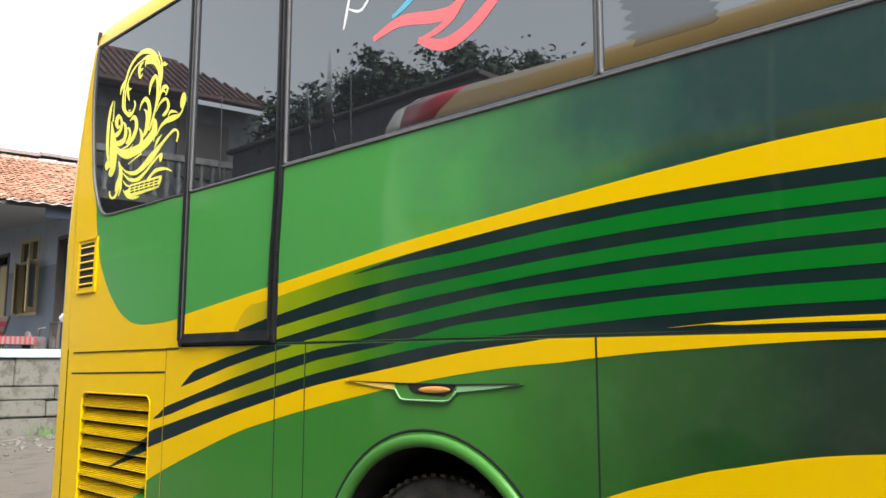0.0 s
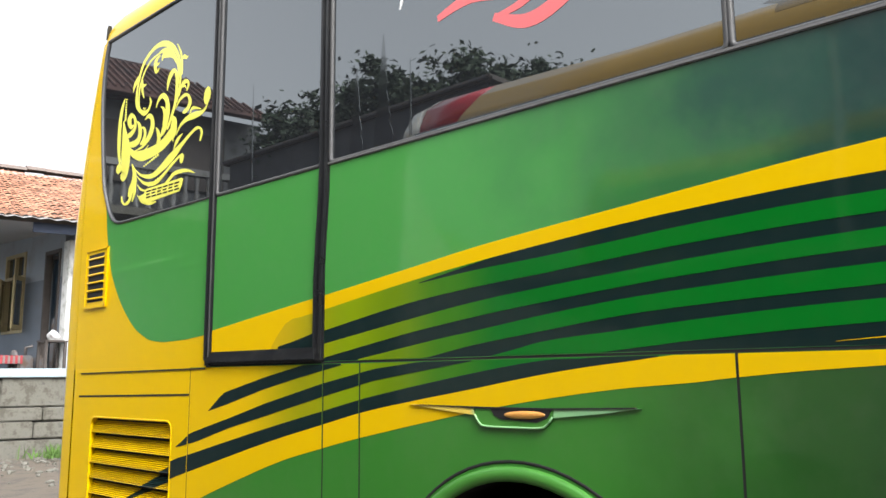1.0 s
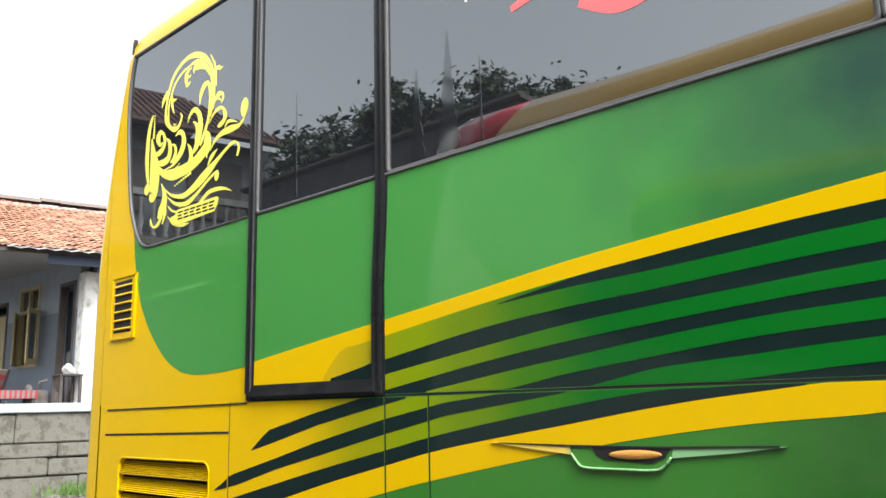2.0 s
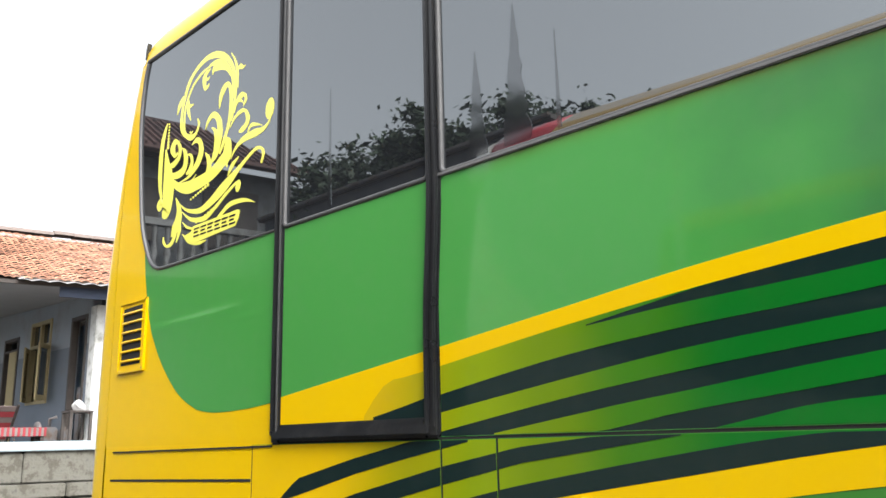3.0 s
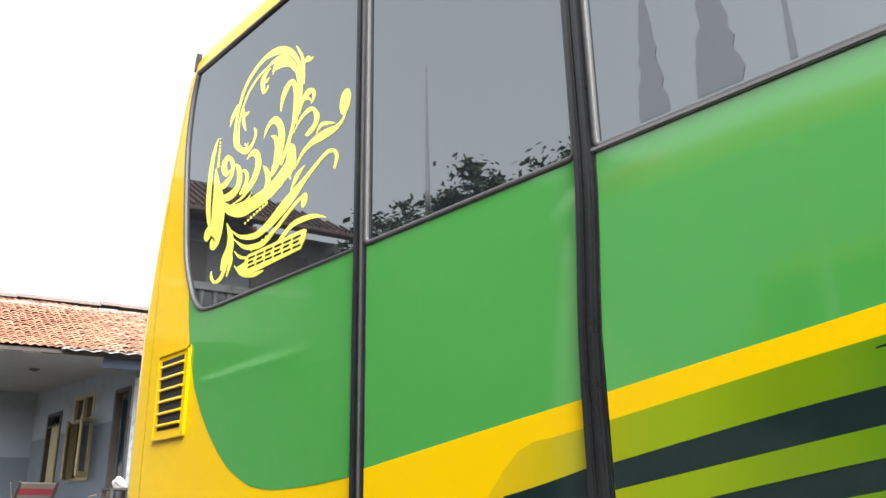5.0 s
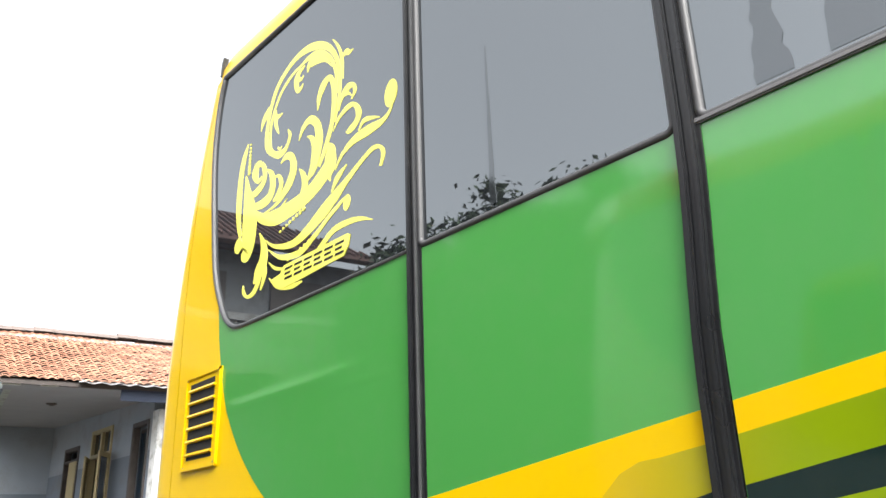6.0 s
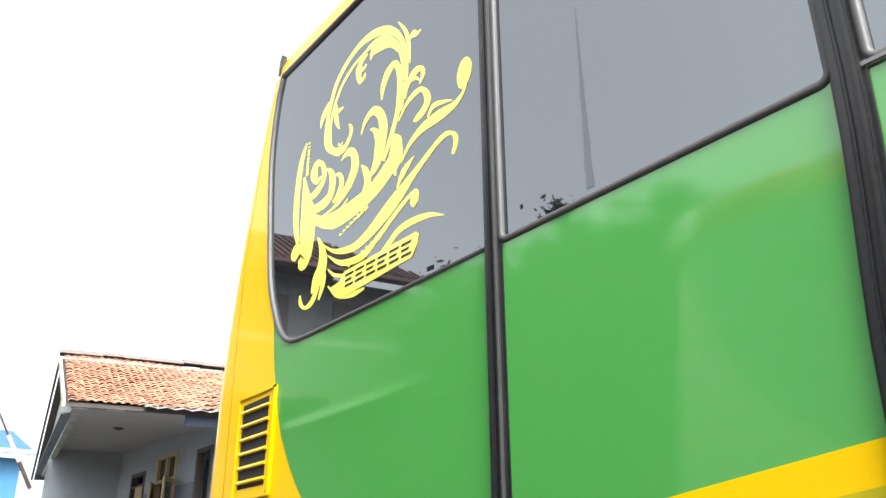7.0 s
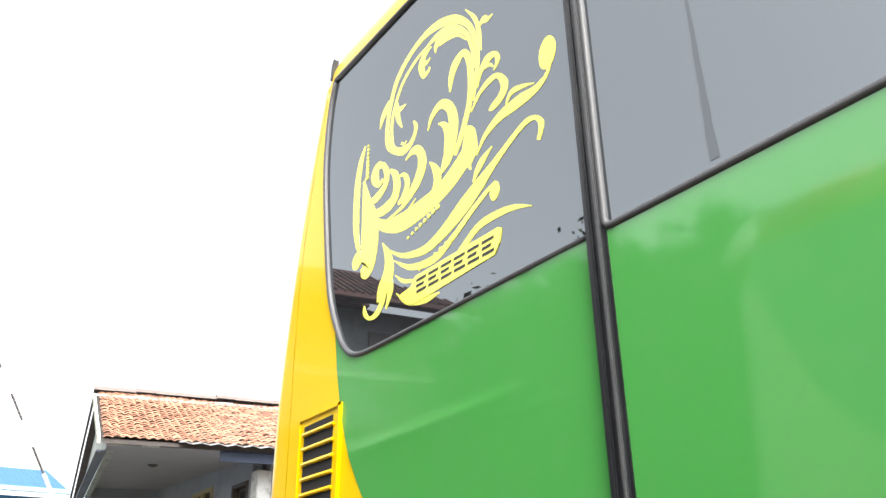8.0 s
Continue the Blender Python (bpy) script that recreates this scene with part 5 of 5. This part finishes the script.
def roof_piece(name, mat, ends, label):
    """A stretch of the rounded roof; ends: (y at the gutter, y at the crown) front and rear, sunk a little towards the front."""
    bm = bmesh.new()
    rings = []
    for z, inset in ((3.43, 0.020), (3.51, 0.030), (3.65, 0.090), (3.77, 0.25), (3.83, 0.8)):
        q = min(1.0, (z - 3.43) / 0.25)
        ys = [a + (b - a) * q for a, b in ends]
        left = [(SX - inset, y, z - 0.06 * min(1.0, max(0.0, (5.2 - y) / 1.6))) for y in ys]
        rings.append([bm.verts.new(p) for p in left + [(2 * SX - 2.5 - x, y, h) for x, y, h in left[::-1]]])
    for p, q in zip(rings, rings[1:]):
        for k in range(len(p)):
            bm.faces.new((p[k], p[(k + 1) % len(p)], q[(k + 1) % len(p)], q[k]))
    bm.faces.new(rings[-1])
    bm.faces.new(rings[0][::-1])
    part(name, bm, mat, coach2, label, True)


roof_piece("roof", coach2_gold, ((-5.99, -5.8), (0.0, 0.0), (3.6, 3.6), (5.08, 4.83)), "gold roof with rounded edge")
roof_piece("red_flash", coach2_red, ((5.085, 4.835), (5.48, 5.46)), "red flash")
bm = bmesh.new()
rings = []
for z, inset in ((3.40, 0.015), (3.51, 0.028), (3.65, 0.088), (3.77, 0.25), (3.83, 0.8)):
    back = 5.97 - 0.10 * max(0, z - 2.0) - 0.6 * inset
    plan = [(SX - inset, 5.484), (SX - inset, back - 0.22)]
    plan += [(SX - inset - 0.22 + 0.22 * math.cos(a), back - 0.22 + 0.22 * math.sin(a)) for a in np.linspace(0.2, math.pi / 2, 7)]
    plan += [(SX - 2.28 + inset - 0.22 * math.sin(a), back - 0.22 + 0.22 * math.cos(a)) for a in np.linspace(0, math.pi / 2, 7)]
    plan += [(SX - 2.5 + inset, 5.484)]
    rings.append([bm.verts.new((x, y, z)) for x, y in plan])
for p, q in zip(rings, rings[1:]):
    for k in range(len(p)):
        bm.faces.new((p[k], p[(k + 1) % len(p)], q[(k + 1) % len(p)], q[k]))
bm.faces.new(rings[-1])
bm.faces.new(rings[0][::-1])
part("tail_cap", bm, coach2_grey, coach2, "pale rounded tail cap", True)
# the pale tail sweeps forward below the windows
SWEEP = [(p.x, p.y) for p in curve_points([(5.50, 3.43, 0), (5.50, 3.15, 0), (5.42, 2.90, 0), (5.30, 2.63, 0), (5.08, 2.36, 0), (4.80, 2.14, 0), (4.30, 1.92, 0), (3.60, 1.72, 0), (2.70, 1.58, 0)], 4)]
REAR_GLASS = [p for p in SWEEP if p[1] > 2.12]
part("window", prism(REAR_GLASS + [(3.95, 2.12), (3.95, 3.43)], SX + 0.012, SX - 0.03), glass, coach2)
for y0, y1 in ((2.2, 3.9), (0.45, 2.15), (-1.3, 0.4), (-3.05, -1.35), (-4.8, -3.1)):
    part("window", boxed((SX - 0.03, y0, 2.12), (SX + 0.012, y1, 3.43), 0.01), glass, coach2)
part("lower_side", prism([p for p in SWEEP if p[1] < 2.10] + [(1.5, 1.50), (1.5, 0.45), (-5.9, 0.45), (-5.9, 2.08)], SX + 0.015, SX - 0.05), coach2_dark, coach2, "dark maroon lower side")
for y in (2.6, -3.4):
    w = part("wheel", lathe([(0.0, 0.30), (0.02, 0.42), (0.04, 0.49), (-0.24, 0.49), (-0.26, 0.3)], (SX, y, 0.49)), tyre_rubber, coach2, "", True)

# ---- house and trees across the yard, seen in the panes ----
H2 = Matrix.Translation((-3.06, 13.41, 0.31)) @ Matrix.Rotation(radians(10), 4, "Z") @ Matrix.Diagonal((0.78, 0.78, 0.78, 1))
house2 = thing("balcony_house", (-3.06, 13.41, 0.0), "two-storey house with clay roof and balcony balustrade", "house")


def h2part(name, a, b, mat, label="", bevel=0.0):
    return part(name, boxed(a, b, bevel, H2), mat, house2, label)


h2part("lower_wall", (-1.3, 0.3, -0.4), (3.3, 4.4, 4.70), house_wall2)
h2part("upper_wall", (-1.45, -0.2, 4.86), (3.3, 4.4, 7.25), house_wall2)
h2part("balcony_floor", (-1.7, -0.85, 4.70), (3.4, 0.3, 4.86), concrete)
h2part("rail", (-1.7, -0.80, 5.70), (3.4, -0.62, 5.84), balu_paint)
for k in range(20):
    c = H2 @ Vector((-1.6 + 0.253 * k, -0.71, 4.86))
    part("baluster", lathe([(0, 0.05), (0.06, 0.05), (0.09, 0.028), (0.23, 0.058), (0.41, 0.028), (0.56, 0.04), (0.655, 0.05)], tuple(c), axis="Z", sides=8), balu_paint, house2, "", True)
for u in (-0.6, 1.5):
    h2part("window", (u, -0.25, 5.5), (u + 1.2, -0.20, 6.8), wood_dark)
# hipped roof in lapped courses
for s in (1, -1):
    for k in range(15):
        v0 = (-0.9 + k * 0.188) if s == 1 else (4.74 - k * 0.188)
        z0 = 7.2 + 0.110 * k
        part("tile_course", boxed((-1.5 + 0.104 * k, min(v0, v0 + s * 0.24), z0), (3.6, max(v0, v0 + s * 0.24), z0 + 0.11), 0.015, H2), clay_dark, house2)
for k in range(30):
    u = -1.4 + 0.17 * k
    top = max(0.0, min(1.0, (u + 1.5) / 1.56))
    p, q = H2 @ Vector((u, -0.92, 7.30)), H2 @ Vector((u, -0.92 + 2.80 * top, 7.30 + 1.64 * top))
    part("tile_rib", tube([p, q], 0.022, sides=6), clay_dark, house2)
h2part("ridge", (0.0, 1.80, 8.80), (3.6, 2.04, 8.95), clay_dark, "", 0.03)


shed = thing("long_shed", (-3.2, 8.6, 0.0), "long dark shed with grey eave board before trees", "building")
part("wall", boxed((-3.55, 6.6, 0.0), (-2.90, 12.0, 4.80)), shed_wall, shed)
part("roof", boxed((-3.62, 6.5, 4.80), (-2.84, 12.1, 4.86)), wood_dark, shed)
part("eave_board", boxed((-2.84, 6.5, 4.82), (-2.80, 12.1, 4.865), 0.01), junk_grey, shed)


def tree(at, height, spread, seed):
    rnd = random.Random(seed)
    t = thing("tree", at, "broad dark green tree across the yard", "tree", "trees across the yard")
    base = Vector(at)
    trunk = [base, base + Vector((0.1, 0.05, height * 0.25)), base + Vector((-0.05, 0.15, height * 0.5))]
    bm = tube(trunk, 0.24, sides=10, taper=0.6)
    ends = []
    for k in range(9):
        a = 6.28 * k / 9 + rnd.uniform(-0.3, 0.3)
        r = spread * rnd.uniform(0.45, 0.9)
        tip = base + Vector((r * math.cos(a), r * math.sin(a), height * rnd.uniform(0.45, 0.93)))
        mid = trunk[2].lerp(tip, 0.5) + Vector((0, 0, -0.2))
        tube([trunk[2] - Vector((0, 0, 0.3)), mid, tip], 0.10, bm, 6, 0.25)
        ends += [tip, mid.lerp(tip, 0.5)]
    part("trunk", bm, bark, t)
    verts, faces = [], []
    for e in ends + [base + Vector((0, 0, height * 0.9))]:
        for c in range(15):
            cl = e + Vector((rnd.gauss(0, 0.36), rnd.gauss(0, 0.36), rnd.gauss(0, 0.32)))
            for q in range(130):
                wide = 0.17 if q > 40 else 0.09
                p = cl + Vector((rnd.gauss(0, wide), rnd.gauss(0, wide), rnd.gauss(0, 0.7 * wide)))
                if p.z > base.z + height:
                    continue
                a, b = Vector((rnd.gauss(0, 1), rnd.gauss(0, 1), rnd.gauss(0, 0.6))).normalized(), Vector((rnd.gauss(0, 1), rnd.gauss(0, 1), rnd.gauss(0, 1))).normalized()
                s = rnd.uniform(0.035, 0.07) if q > 35 else rnd.uniform(0.08, 0.125)
                i = len(verts)
                verts += [p - a * s, p + b * s * 0.5, p + a * s, p - b * s * 0.5]
                faces.append((i, i + 1, i + 2, i + 3))
    me = bpy.data.meshes.new("crown")
    me.from_pydata([tuple(v) for v in verts], [], faces)
    me.materials.append(leaf_green)
    crown = new("crown", me)
    crown.parent = t
    crown.matrix_parent_inverse = Matrix.Translation(-base)
    return t


for x, y, h, s, seed in ((-4.1, 11.15, 5.9, 0.7, 1), (-4.82, 11.2, 6.5, 1.0, 2), (-4.77, 10.4, 6.5, 1.0, 3), (-5.15, 9.4, 6.4, 1.1, 4), (-5.55, 8.6, 6.4, 1.1, 5), (-6.4, 7.9, 6.4, 1.2, 6)):
    tree((x, y, 0.0), h, s, seed)

# ---- clay tiles on the house's front slope ----
PITCH_U, PITCH_V = 0.142, 0.205
run = math.hypot(RIDGE - EAVE, VR - VF) + 0.16
bm = bmesh.new()
cols = [(-0.5, 0.0), (-0.34, 0.010), (-0.18, 0.024), (0.0, 0.030), (0.18, 0.024), (0.34, 0.008), (0.5, 0.003)]
a = [bm.verts.new((c * PITCH_U * 1.08, -0.02, z + 0.028)) for c, z in cols]
b = [bm.verts.new((c * PITCH_U * 1.04, PITCH_V * 1.06, z * 0.9)) for c, z in cols]
e = [bm.verts.new((c * PITCH_U * 1.08, -0.02, z + 0.008)) for c, z in cols]
for i in range(len(cols) - 1):
    bm.faces.new((a[i], a[i + 1], b[i + 1], b[i]))
    bm.faces.new((e[i], e[i + 1], a[i + 1], a[i]))
tile_mesh = bpy.data.meshes.new("roof_tile")
bm.to_mesh(tile_mesh); bm.free()


def tile_material(joined=False):
    """Fired clay whose tone differs from tile to tile."""
    m = clay.copy()
    m.name = "clay_tile_varied"
    n, l = m.node_tree.nodes, m.node_tree.links
    p = n["Principled BSDF"]
    src = p.inputs["Base Color"].links[0].from_socket
    info = n.new("ShaderNodeNewGeometry" if joined else "ShaderNodeObjectInfo")
    ramp = n.new("ShaderNodeValToRGB")
    ramp.color_ramp.elements[0].color, ramp.color_ramp.elements[1].color = (0.58, 0.53, 0.52, 1), (1.32, 1.30, 1.27, 1)
    l.new(info.outputs["Random Per Island" if joined else "Random"], ramp.inputs[0])
    mx = n.new("ShaderNodeMix"); mx.data_type = "RGBA"; mx.blend_type = "MULTIPLY"
    mx.inputs["Factor"].default_value = 1.0
    l.new(src, mx.inputs["A"]); l.new(ramp.outputs[0], mx.inputs["B"])
    l.new(mx.outputs["Result"], p.inputs["Base Color"])
    return m


tile_mesh.materials.append(tile_material())
rows_n = int(run / PITCH_V)
rest = bmesh.new()
inv = Matrix.Translation(-house.location)
for i in range(rows_n + 1):
    for j in range(72):
        s = i * PITCH_V
        if s > run - 0.42:
            continue
        u = -2.1 + PITCH_U * (j + 0.5) + rnd.uniform(-0.012, 0.012)
        v = VF - 0.17 + s * math.cos(slope)
        z = EAVE + 0.0 + s * math.sin(slope) + 0.02 + rnd.uniform(-0.008, 0.010) + 0.03 * math.sin(u * 1.3) * math.sin(s)
        m = HM @ Matrix.Translation((u, v, z)) @ Matrix.Rotation(slope - 0.05, 4, "X") @ Matrix.Rotation(radians(rnd.uniform(-1.5, 1.5)), 4, "Z")
        if j < 14:
            ob = new("roof_tile", tile_mesh)
            ob.parent = house
            ob.matrix_parent_inverse = inv
            ob.matrix_basis = m
        else:
            vs = [rest.verts.new(m @ q.co) for q in tile_mesh.vertices]
            for f in tile_mesh.polygons:
                rest.faces.new([vs[k] for k in f.vertices])
tagged(part("roof_tiles", rest, tile_material(True), house), kind="stuff")
